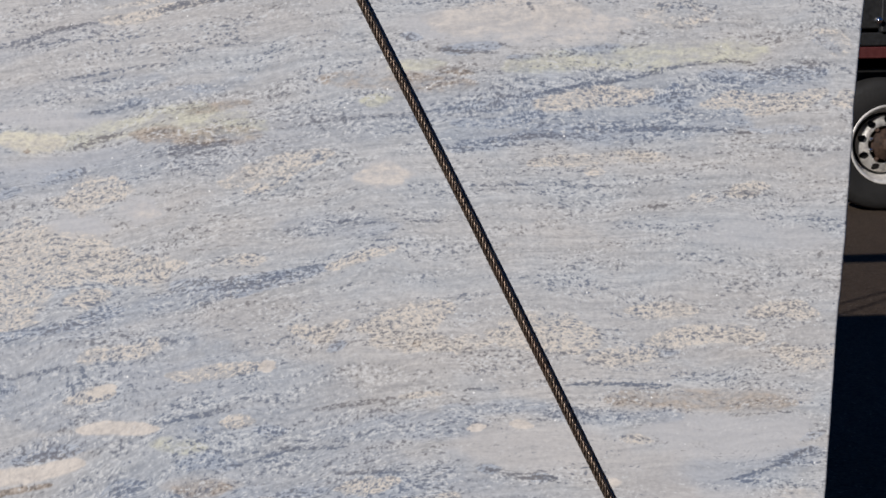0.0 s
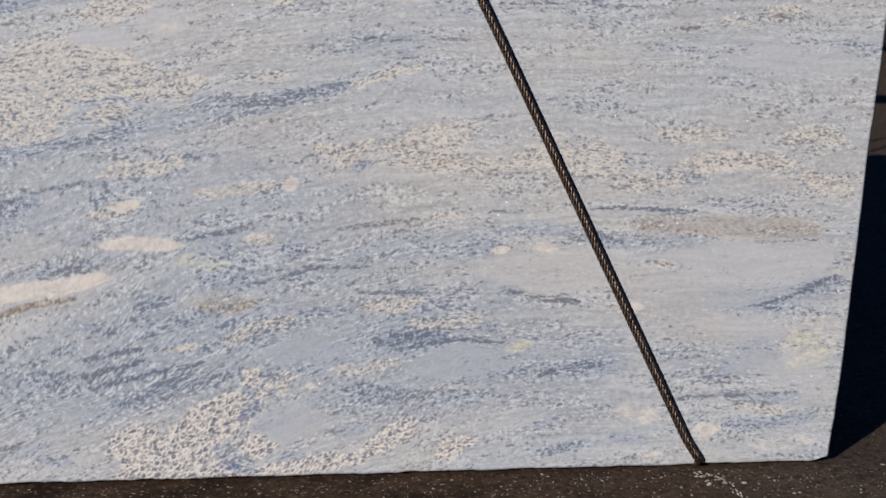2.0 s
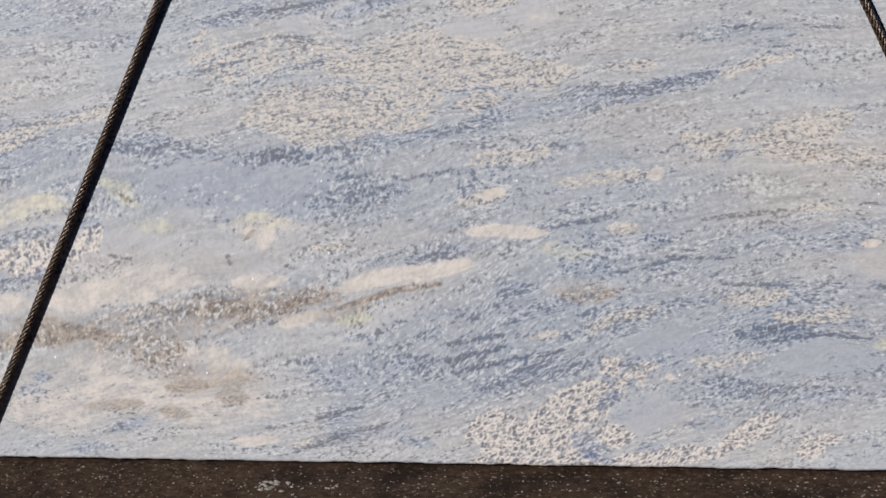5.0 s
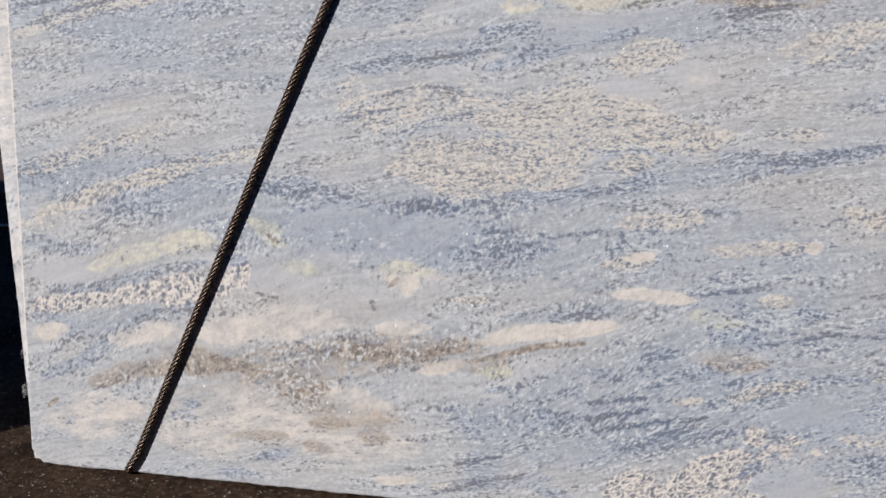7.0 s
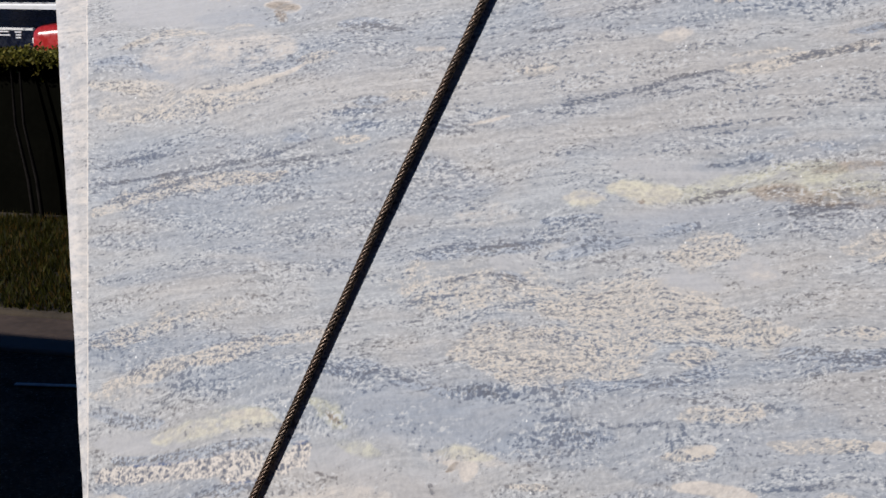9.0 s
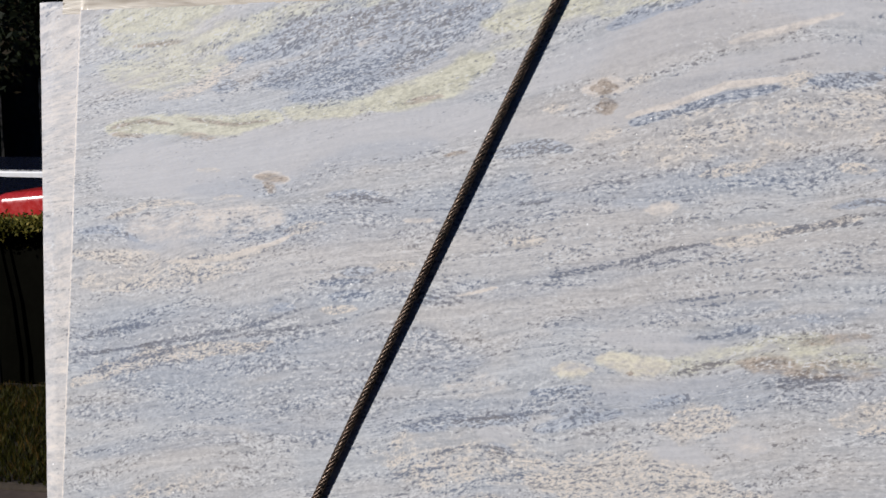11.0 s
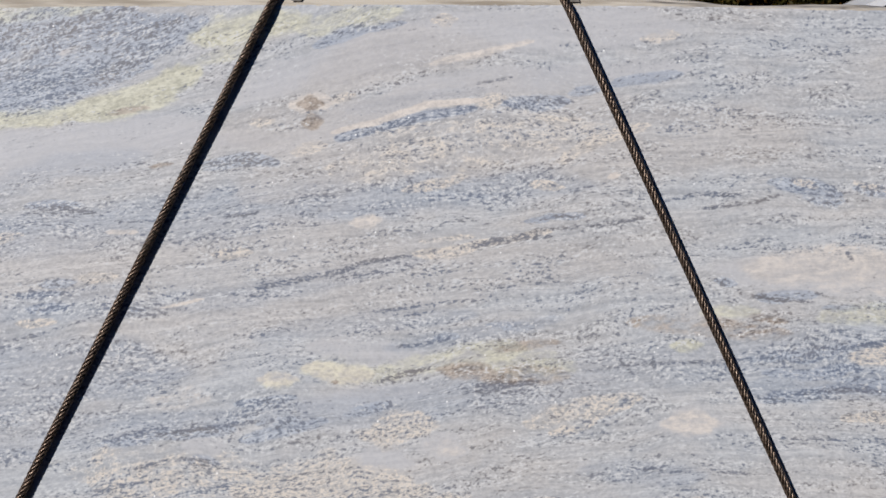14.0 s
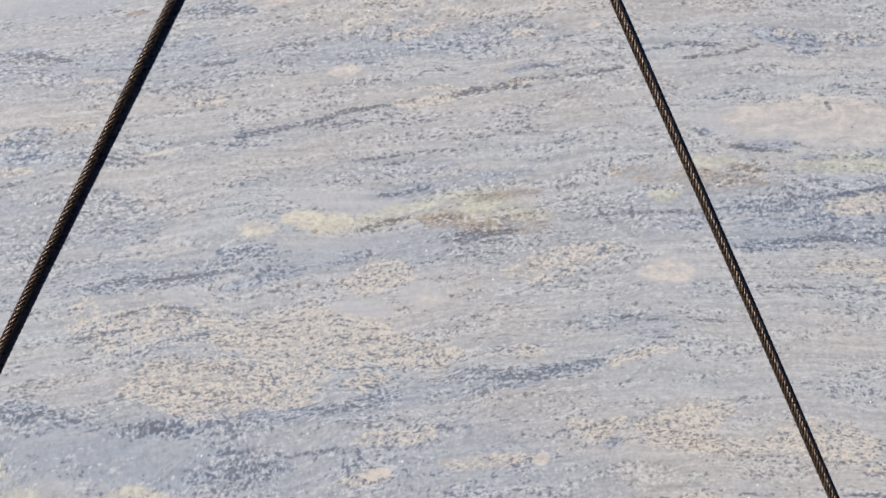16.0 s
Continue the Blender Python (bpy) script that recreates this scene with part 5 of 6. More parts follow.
# ---- film over the top of the bundle ----
def cover_film():
    nx, prof = 420, 16
    x = np.linspace(-1.06, 2.17, nx + 1)
    verts = []
    for k in range(prof + 1):
        t = k / prof
        low, high = top_of(x) - 0.003, film_top(x) + 0.002
        if t < 0.5:
            q = t / 0.5
            s = low + (high - low) * (1 - (1 - q) ** 1.6)
            off = -0.0008 + 0.029 * q ** 1.4
        else:
            q = (t - 0.5) / 0.5
            s = high + 0.010 * np.sin(q * 3.1) - 0.05 * max(0.0, q - 0.8) / 0.2
            off = 0.028 + (BUNDLE + 0.01 - 0.028) * min(1.0, q / 0.85)
        ridge = np.abs(cloud_noise(x * 1.2 + 0.25 * k, x * 0 + 1.3 * k) - 0.5)
        fold = 0.012 * (cloud_noise(x * 3.5 + 0.4 * k, x * 0 + 0.55 * k) - 0.5) - 0.005 * np.clip(0.12 - ridge, 0, 1) / 0.12 + 0.005 * (cloud_noise(x * 15 + 1.2 * k, x * 0 + 0.8 * k) - 0.5)
        w = min(1.0, k / 3)
        verts += [on_face(a, b + w * d, max(off - w * abs(d) * 0.8, 0.031 * min(1.0, max(0.0, (-0.988 - a) / 0.012)))) for a, b, d in zip(x, s, fold)]
    n = nx + 1
    faces = [(k * n + i, k * n + i + 1, (k + 1) * n + i + 1, (k + 1) * n + i) for k in range(prof) for i in range(nx)]
    return tagged(mesh_of("plastic_film", verts, faces, FILM, smooth=True), "milky wrinkled plastic film draped over the slabs' top edges", "plastic film")


cover_film()


def film_bulge():
    """A clear, puffed-up fold of film above the top edge."""
    nx, nt = 46, 14
    verts = []
    for j in range(nt + 1):
        t = j / nt
        for i in range(nx + 1):
            u = i / nx
            x = -0.98 + 0.42 * u
            h = 0.062 * math.sin(math.pi * u) ** 0.6 * (1 - 0.45 * u)
            wob = 0.010 * (noise.noise(Vector((x * 14, t * 3, 2.0))))
            verts.append(on_face(x, float(film_top(x)) + h * math.sin(math.pi * t) + wob * math.sin(math.pi * t) - 0.003, 0.02 + 0.13 * t))
    n = nx + 1
    faces = [(k * n + i, k * n + i + 1, (k + 1) * n + i + 1, (k + 1) * n + i) for k in range(nt) for i in range(nx)]
    return tagged(mesh_of("loose_film", verts, faces, CLEAR_FILM, smooth=True), "clear crumpled film puffed up on the bundle", "plastic film")


film_bulge()


def film_scrap(x, s, w, h, off, seed):
    verts, nx = [], 8
    for j in range(nx + 1):
        for i in range(nx + 1):
            u, v = i / nx, j / nx
            d = noise.noise(Vector((u * 3 + seed, v * 3, seed * 1.7)))
            verts.append(on_face(x + (u - 0.5) * w * (1 - 0.5 * v) + 0.012 * d, s + (v - 0.5) * h + 0.01 * d, off + 0.02 * d))
    n = nx + 1
    faces = [(k * n + i, k * n + i + 1, (k + 1) * n + i + 1, (k + 1) * n + i) for k in range(nx) for i in range(nx)]
    return tagged(mesh_of("film_scrap", verts, faces, CLEAR_FILM, smooth=True), "clear shiny scrap of film stuck between the slabs", "plastic film", "film scraps")


film_scrap(-1.030, 0.17, 0.035, 0.03, 0.05, 1.0)
film_scrap(-1.026, 0.28, 0.016, 0.05, 0.05, 2.0)
film_scrap(-1.034, 0.40, 0.018, 0.14, 0.06, 3.0)
film_scrap(-1.010, 0.06, 0.012, 0.08, 0.06, 4.0)
film_scrap(2.026, 0.41, 0.022, 0.035, 0.06, 5.0)


def tape(x, s, w, h, lean):
    """A bent piece of tape that lies on the film."""
    verts = []
    for j in range(5):
        for i in range(5):
            u, v = i / 4 - 0.5, j / 4
            low, high = float(top_of(x)) - 0.003, float(film_top(x)) + 0.002
            q = 1 - (1 - min(0.98, max(0.0, (s + v * h - low) / (high - low)))) ** 0.625
            verts.append(on_face(x + u * w + lean * v * h, s + v * h, -0.0065 + 0.029 * q ** 1.4 + 0.001 * math.sin(6 * u)))
    faces = [(k * 5 + i, k * 5 + i + 1, (k + 1) * 5 + i + 1, (k + 1) * 5 + i) for k in range(4) for i in range(4)]
    return tagged(mesh_of("tape_strip", verts, faces, TAPE, smooth=True), "short piece of grey tape stuck on the film", "tape", "tapes on the film")


tape(0.183, 1.922, 0.022, 0.016, 0.7)
tape(0.288, 1.951, 0.020, 0.010, 0.3)
tape(0.783, 1.934, 0.023, 0.028, -0.15)


# ---- steel ropes ----
def rope(path, label, strands=6, radius=0.0091, lay=0.080):
    """A laid wire rope: strands that wind about a path."""
    root = thing("wire_rope", label, "wire rope", "sling ropes")
    pts = [Vector(p) for p in path]
    run = [0.0]
    for a, b in zip(pts, pts[1:]):
        run.append(run[-1] + (b - a).length)
    n = int(run[-1] / 0.0065)
    centre = []
    for i in range(n + 1):
        d = run[-1] * i / n
        k = max(j for j in range(len(run) - 1) if run[j] <= d + 1e-9)
        f = (d - run[k]) / (run[k + 1] - run[k])
        p1, p2 = pts[k], pts[k + 1]
        centre.append((p1.lerp(p2, f), (p2 - p1).normalized(), d))
    # soften the corners
    pos = np.array([tuple(c[0]) for c in centre])
    for _ in range(6):
        pos[1:-1] = (pos[:-2] + 2 * pos[1:-1] + pos[2:]) / 4
    sides, sr = 8, radius * 0.325
    for k in range(strands + 1):
        verts, faces = [], []
        for i in range(n + 1):
            tang = Vector(pos[min(i + 1, n)] - pos[max(i - 1, 0)]).normalized()
            e1 = tang.cross(Vector((0, 1, 0))).normalized()
            e2 = tang.cross(e1)
            w = 2 * math.pi * (centre[i][2] / lay + k / strands)
            r = (radius - sr) if k < strands else 0.0
            p = Vector(pos[i]) + r * (math.cos(w) * e1 + math.sin(w) * e2)
            for q in range(sides):
                a = 2 * math.pi * q / sides
                verts.append(p + (sr if k < strands else radius * 0.45) * (math.cos(a) * e1 + math.sin(a) * e2))
        for i in range(n):
            for q in range(sides):
                faces.append((i * sides + q, i * sides + (q + 1) % sides, (i + 1) * sides + (q + 1) % sides, (i + 1) * sides + q))
        mesh_of("strand" if k < strands else "core", verts, faces, ROPE, root, smooth=True)
    return root


HOOK = Vector((0.445, 0.50, 2.66))
rope([on_face(-0.745, -0.004, 0.05), on_face(-0.748, 0.008, -0.011), on_face(-0.720, 0.05, -0.0096), on_face(-0.299, 0.985, -0.0097), on_face(0.130, 1.910, -0.0112), on_face(0.20, 2.035, 0.035), HOOK + Vector((-0.03, 0, 0))],
     "dark oiled steel rope slung up the slabs' front")
rope([on_face(1.660, -0.004, 0.05), on_face(1.672, 0.010, -0.011), on_face(1.640, 0.06, -0.0097), on_face(1.24, 0.925, -0.0096), on_face(0.770, 1.918, -0.012), on_face(0.705, 2.055, 0.035), HOOK + Vector((0.03, 0, 0))],
     "dark oiled steel rope lying close on the slab face")
rope([on_face(-0.60, 0.25, BUNDLE + 0.02), on_face(0.150, 1.955, BUNDLE + 0.012), on_face(0.19, 2.04, BUNDLE - 0.01), HOOK + Vector((-0.03, 0.02, 0))],
     "dark oiled steel rope behind the slabs, sling's rear leg")
rope([on_face(1.60, 0.25, BUNDLE + 0.02), on_face(0.842, 1.955, BUNDLE + 0.012), on_face(0.805, 2.035, BUNDLE - 0.01), HOOK + Vector((0.03, 0.02, 0))],
     "dark oiled steel rope behind the slabs, sling's rear leg")

boom = thing("lifting_boom", "yellow steel lifting boom above the slabs with a hook", "lifting boom", at=(0, 0.46, 3.06))
part("beam", box(3.4, 0.12, 0.14, (-1.1, 0, 0), 0.01), YELLOW, boom)
part("hook", tube([(0.445, 0.04, -0.07), (0.445, 0.04, -0.25), (0.50, 0.04, -0.33), (0.445, 0.04, -0.41), (0.39, 0.04, -0.36)], [0.02, 0.02, 0.025, 0.025, 0.012]), BLACK, boom)
part("mast", box(0.16, 0.16, 3.1, (-2.75, 0, -1.51), 0.01), YELLOW, boom)


# ---- ground ----
def ground_height(x, y):
    """Level yard; behind the hedge the car park lies lower."""
    d = np.clip((y - 4.3) / 2.2, 0, 1) * np.clip((-0.5 - x) / 2.0, 0, 1)
    return -0.75 * d * d * (3 - 2 * d)


def ground_sheet():
    xs = np.concatenate([[-400, -120, -50, -25], np.arange(-16, 16.01, 0.5), [25, 50, 120, 400]])
    ys = np.concatenate([[-400, -100, -40, -15], np.arange(-8, 16.01, 0.5), [25, 50, 120, 400]])
    verts = [(x, y, float(ground_height(x, y)) - GROUND_DROP + (0.006 * (noise.noise(Vector((x * 0.6, y * 0.6, 0))) if y > 0.8 else 0.0))) for y in ys for x in xs]
    n = len(xs)
    faces = [(j * n + i, j * n + i + 1, (j + 1) * n + i + 1, (j + 1) * n + i) for j in range(len(ys) - 1) for i in range(n - 1)]
    return tagged(mesh_of("ground", verts, faces, ASPHALT, smooth=True), "worn dark brown asphalt with pale grit", "ground", kind="structure")


ground_sheet()


def sky_blockers():
    """Plain dark walls behind the camera, unseen, added to block part of the sky's light."""
    ob = part("sky_blocker_low", box(40, 0.25, 3.7, (0, 0, 1.85), 0.02), WALL)
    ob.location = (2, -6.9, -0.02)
    tagged(ob, "unseen plain dark wall added to block sky light", "wall", kind="structure")
    high = part("sky_blocker_high", box(24, 0.25, 9.0, (0, 0, 4.5), 0.02), WALL)
    high.location = (9.7, -6.6, -0.02)
    return tagged(high, "unseen tall plain dark wall added to block sky light", "wall", kind="structure")


sky_blockers()


def grit():
    """Loose pale grit on the asphalt round the foot of the slabs."""
    verts, faces = [], []
    r = random.Random(5)
    for _ in range(3600):
        x, y = r.uniform(-2.0, 2.8), -abs(r.gauss(0, 0.22)) - 0.004 if r.random() < 0.75 else r.uniform(0.0, 0.6)
        if -1.05 < x < 2.0 and y > -0.01:
            continue
        s = r.choice((0.0008, 0.0011, 0.0014, 0.002)) * r.uniform(0.7, 1.3)
        a = r.uniform(0, 6.28)
        b = len(verts)
        for k in range(4):
            q = a + k * 1.57 + r.uniform(-0.3, 0.3)
            verts.append((x + 1.5 * s * math.cos(q), y + s * math.sin(q), 0.0005 - GROUND_DROP))
        verts.append((x, y, s * 1.1 - GROUND_DROP))
        faces += [(b + k, b + (k + 1) % 4, b + 4) for k in range(4)]
    return tagged(mesh_of("grit", verts, faces, DUST), "loose pale stone grit scattered on the asphalt", "grit", kind="stuff")


grit()


def powder(x, y, lx, ly, seed, arms=5):
    """A thin smear of white stone powder: a few flat flakes close together."""
    r = random.Random(seed)
    bm = bmesh.new()
    for _ in range(arms):
        cx, cy, w = x + r.gauss(0, lx), y + r.gauss(0, ly), r.uniform(0.12, 0.5)
        ring = []
        for k in range(9):
            a = 2 * math.pi * k / 9
            ring.append(bm.verts.new((cx + lx * w * math.cos(a) * r.uniform(0.6, 1.2), cy + ly * w * math.sin(a) * r.uniform(0.6, 1.2), 0.0012 - GROUND_DROP)))
        top = bm.verts.new((cx, cy, 0.0040 - GROUND_DROP))
        for k in range(9):
            bm.faces.new((ring[k], ring[(k + 1) % 9], top))
    return tagged(part("stone_powder", bm, DUST), "white stone powder smeared on the asphalt", "stone dust", "powder smears", kind="stuff")


powder(-0.03, -0.11, 0.020, 0.016, 3, 22)
powder(0.10, -0.115, 0.010, 0.008, 5, 8)
powder(-0.42, -0.09, 0.008, 0.006, 7, 5)
powder(1.68, -0.040, 0.012, 0.008, 4, 16)
powder(1.70, -0.070, 0.016, 0.012, 8, 14)
powder(1.72, -0.120, 0.008, 0.022, 9, 10)
powder(0.72, -0.16, 0.012, 0.008, 6, 4)

# flat strip added to draw the thin bright line across the shaded asphalt
strap = box(0.9, 0.022, 0.004, (0, 0, 0), 0.001)
strap = part("bright_line_strip", strap, plain("pale_strip", (0.34, 0.33, 0.32), 0.5))
strap.matrix_world = pose(-1.73, 1.56, 0.002, 0, 0, 8)
tagged(strap, "pale flat strip added as a thin bright line on the shaded asphalt", "strap")

# stand-in beside the bundle, out of the picture, added to shade the asphalt
near = thing("shade_stack", "unseen stack of grey slabs added beside the bundle to shade the asphalt", "stone slab", at=(-4.1, -0.42, -GROUND_DROP))
for i in range(5):
    part("slab", box(4.6, 0.030, 1.54 - 0.02 * (i % 2), (0, 0.066 - 0.033 * i, 0.77 - 0.01 * (i % 2)), 0.003), CONCRETE, near)


# ---- kerb, verge and hedge ----
kerb = part("kerb", box(14, 0.38, 0.12, (0, 0, 0), 0.012), CONCRETE)
kerb.location = (-6.9, 2.02, -0.045)
tagged(kerb, "flat dusty concrete strip between asphalt and grass", "kerb", kind="structure")


def verge():
    bm = box(14, 2.54, 0.14, (0, 0, 0), 0.02)
    ob = part("verge", bm, SOIL)
    ob.location = (-6.9, 3.485, -0.035)
    return tagged(ob, "brown soil of the grass verge", "soil", kind="structure")


verge()


def blades(name, n, area, h, material, label, seed):
    """Grass blades as one mesh: narrow bent triangles."""
    r = np.random.default_rng(seed)
    x = r.uniform(area[0], area[1], n)
    y = r.uniform(area[2], area[3], n)
    a = r.uniform(0, 2 * np.pi, n)
    hh = h * r.uniform(0.4, 1.2, n)
    w = 0.004 * r.uniform(0.7, 1.5, n)
    z = np.full(n, area[4])
    lean = hh * r.uniform(0.1, 0.8, n)
    b = r.uniform(0, 2 * np.pi, n)
    v0 = np.stack([x - w * np.cos(a), y - w * np.sin(a), z], -1)
    v1 = np.stack([x + w * np.cos(a), y + w * np.sin(a), z], -1)
    v2 = np.stack([x + lean * np.cos(b), y + lean * np.sin(b), z + hh], -1)
    verts = np.stack([v0, v1, v2], 1).reshape(-1, 3)
    faces = np.arange(3 * n).reshape(-1, 3)
    return tagged(mesh_of(name, verts.tolist(), faces.tolist(), material), label, "grass", kind="stuff")


blades("grass", 60000, (-6.4, -1.2, 2.23, 3.74, 0.03), 0.05, GRASS, "short dry green and brown grass of the verge", 3)


def leaf_cloud(n, sample, size, seed):
    """Leaves as bent quads at places that sample(rng) gives."""
    r = np.random.default_rng(seed)
    p = sample(r, n)
    d = r.normal(size=(n, 3))
    d /= np.linalg.norm(d, axis=1)[:, None]
    e = np.cross(d, r.normal(size=(n, 3)))
    e /= np.linalg.norm(e, axis=1)[:, None]
    s = size * r.uniform(0.6, 1.4, n)[:, None]
    verts = np.stack([p - d * s, p + e * s * 0.45, p + d * s, p - e * s * 0.45], 1).reshape(-1, 3)
    faces = np.arange(4 * n).reshape(-1, 4)
    return verts.tolist(), faces.tolist()


# bark colour darkened to carry the shade among the hedge's stems
shade_dark_bark = plain("shaded_bark", (0.014, 0.012, 0.011), 0.9, vary=0.35, scale=40, spec=0.05)


def hedge():
    root = thing("hedge", "clipped dark green hedge with sunlit yellowish top", "hedge", at=(-4.6, 3.95, -0.04))

    def shell(r, n):
        # a thin clipped crown on bare stems, some twigs hanging lower
        x = r.uniform(-3.2, 3.6, n)
        y = r.uniform(-0.32, -0.10, n)
        z = 0.965 + 0.018 * r.normal(size=n) + 0.05 * (cloud_noise(x * 3, y * 3 + 5) - 0.5)
        z = np.where(r.random(n) < 0.03, r.uniform(0.82, 0.95, n), z)
        y = np.where(z < 0.86, -0.14 + 0.1 * r.random(n), y)
        return np.stack([x, y, z], -1)

    v, f = leaf_cloud(30000, shell, 0.015, 4)
    mesh_of("leaves", v, f, LEAF_HEDGE, root)
    # near-black box standing in for the shade under the crown
    part("inner_shade", box(6.7, 0.50, 0.88, (0.2, 0.12, 0.48), 0.05), plain("hedge_shade", (0.004, 0.004, 0.003), 0.95, spec=0.0), root)
    r = random.Random(9)
    for i in range(16):
        x = -3.0 + 0.42 * i + r.uniform(-0.1, 0.1)
        if i == 9:
            x = 1.16
        part("stem", tube([(x, -0.24, 0), (x - 0.01, -0.25, 0.3), (x - 0.05, -0.26, 0.6), (x - 0.07, -0.22, 0.88)], [0.013, 0.011, 0.009, 0.006], 6), shade_dark_bark, root)
    return root


hedge()


# ---- vehicles behind the hedge ----
def car_body(length, width, heights, wheelbase, paint, root, glass_band, cabin=None, soft_edge=0.05):
    """A car's lower body and cabin, swept from a side outline; length runs along x."""
    low, belt, roof = heights
    outline = [(-length / 2, low + 0.10), (-length / 2 + 0.05, belt - 0.08), (-length / 2 + 0.9, belt), (length / 2 - 0.25, belt), (length / 2, belt - 0.12), (length / 2, low + 0.08), (length / 2 - 0.2, low), (-length / 2 + 0.2, low)]
    bm = bmesh.new()
    sides = []
    for y in (-width / 2, width / 2):
        sides.append([bm.verts.new((x, y, z)) for x, z in outline])
    bm.faces.new(sides[0])
    bm.faces.new(sides[1][::-1])
    n = len(outline)
    for i in range(n):
        bm.faces.new((sides[0][i], sides[1][i], sides[1][(i + 1) % n], sides[0][(i + 1) % n]))
    bmesh.ops.recalc_face_normals(bm, faces=bm.faces)
    bmesh.ops.bevel(bm, geom=bm.edges[:], offset=soft_edge, segments=4, affect="EDGES", profile=0.55)
    for face in bm.faces:
        face.smooth = soft_edge > 0.05
    part("body", bm, paint, root)
    for y in (-1, 1):
        for k, (x0, x1) in enumerate(glass_band):
            part("side_window", box(x1 - x0, 0.02, max(0.11, roof - belt - 0.12), ((x0 + x1) / 2, y * (width / 2 - 0.06), (roof + belt) / 2 - 0.01), 0.008), GLASS, root)
    x0, x1 = glass_band[0][0] - 0.12, glass_band[-1][1] + 0.12
    bm = box(x1 - x0, width - 0.16, roof - belt - 0.02, ((x0 + x1) / 2, 0, (roof + belt) / 2 - 0.02), 0.05)
    part("cabin", bm, cabin or paint, root)
    part("roof", box(x1 - x0 + 0.05, width - 0.08, 0.05, ((x0 + x1) / 2, 0, roof), 0.022), cabin or paint, root)
    if cabin:
        part("roof_rail", box(x1 - x0, 0.04, 0.075, ((x0 + x1) / 2, -width / 2 + 0.03, roof - 0.03), 0.015), paint, root, "white roof rail")
    for x in (-wheelbase / 2, wheelbase / 2):
        for y in (-1, 1):
            bm = lathe([(0.16, 0.09), (0.30, 0.10), (0.33, 0.05), (0.33, -0.05), (0.30, -0.10), (0.16, -0.09)], 32)
            w = part("wheel", bm, RUBBER, root)
            w.location = (x, y * (width / 2 - 0.10), 0.33)
            rim = part("rim", lathe([(0.02, 0.07), (0.17, 0.08), (0.20, 0.10)], 24), RIM, w)
            if y < 0:
                rim.rotation_euler = (0, 0, math.pi)
    return root


suv = thing("parked_car", "white and dark blue parked car behind the hedge", "car", "parked cars", at=(-7.6, 10.4, -0.75))
car_body(4.4, 1.8, (0.25, 1.275, 1.445), 2.6, WHITE, suv, [(-1.1, -0.1), (0.0, 0.95), (1.05, 1.75)], NAVY)
red_car = thing("parked_car", "glossy red parked car beside the white one", "car", "parked cars", at=(-2.70, 6.45, -0.475))
car_body(4.0, 1.7, (0.22, 1.43, 1.98), 2.5, RED, red_car, [(-0.3, 0.5), (0.6, 1.3)], soft_edge=0.075)
part("headlight", box(0.03, 0.02, 0.045, (-1.945, -0.80, 1.255), 0.008), WHITE, red_car, "small white front lamp")


def blue_van():
    """A dark blue van between the hedge and the white car, its raked nose towards the red car."""
    root = thing("parked_van", "dark blue parked van with white lettering on its side", "van", "parked cars", at=(-5.33, 7.65, -0.75))
    half = 0.75
    outline = [(0.0, 0.35), (0.0, 1.10), (-0.03, 1.40), (-0.12, 1.49), (-3.4, 1.52), (-3.55, 1.42), (-3.6, 0.40), (-3.5, 0.28), (-0.1, 0.28)]
    bm = bmesh.new()
    sides = [[bm.verts.new((x, y, z)) for x, z in outline] for y in (-half, half)]
    bm.faces.new(sides[0])
    bm.faces.new(sides[1][::-1])
    n = len(outline)
    for i in range(n):
        bm.faces.new((sides[0][i], sides[1][i], sides[1][(i + 1) % n], sides[0][(i + 1) % n]))
    bmesh.ops.recalc_face_normals(bm, faces=bm.faces)
    bmesh.ops.bevel(bm, geom=bm.edges[:], offset=0.025, segments=2, affect="EDGES", profile=0.6)
    part("body", bm, NAVY, root)
    part("side_window", box(0.8, 0.012, 0.16, (-1.20, -half - 0.004, 1.36), 0.004), GLASS, root)
    part("side_window", box(0.9, 0.012, 0.16, (-2.20, -half - 0.004, 1.36), 0.004), GLASS, root)
    for x, z, w in ((-0.41, 1.455, 0.12), (-0.385, 1.428, 0.10), (-0.265, 1.452, 0.06), (-0.262, 1.430, 0.05), (-0.265, 1.408, 0.045)):
        part("lettering_bar", box(w, 0.006, 0.010, (x, -half - 0.004, z), 0.001), WHITE, root, "white bar of lettering")
    stripe = bmesh.new()
    ring = [stripe.verts.new((x, -half - 0.006, z)) for x, z in ((-0.75, 1.40), (-0.60, 1.39), (-0.48, 1.36), (-0.36, 1.30), (-0.36, 1.15), (-0.75, 1.15))]
    stripe.faces.new(ring)
    bmesh.ops.solidify(stripe, geom=stripe.faces[:], thickness=-0.006)
    part("stripe", stripe, WHITE, root, "white sweeping side panel")
    for x in (-0.75, -2.85):
        for y in (-1, 1):
            w = part("wheel", lathe([(0.16, 0.09), (0.28, 0.10), (0.31, 0.05), (0.31, -0.05), (0.28, -0.10), (0.16, -0.09)], 32), RUBBER, root)
            w.location = (x, y * (half - 0.08), 0.31)


blue_van()


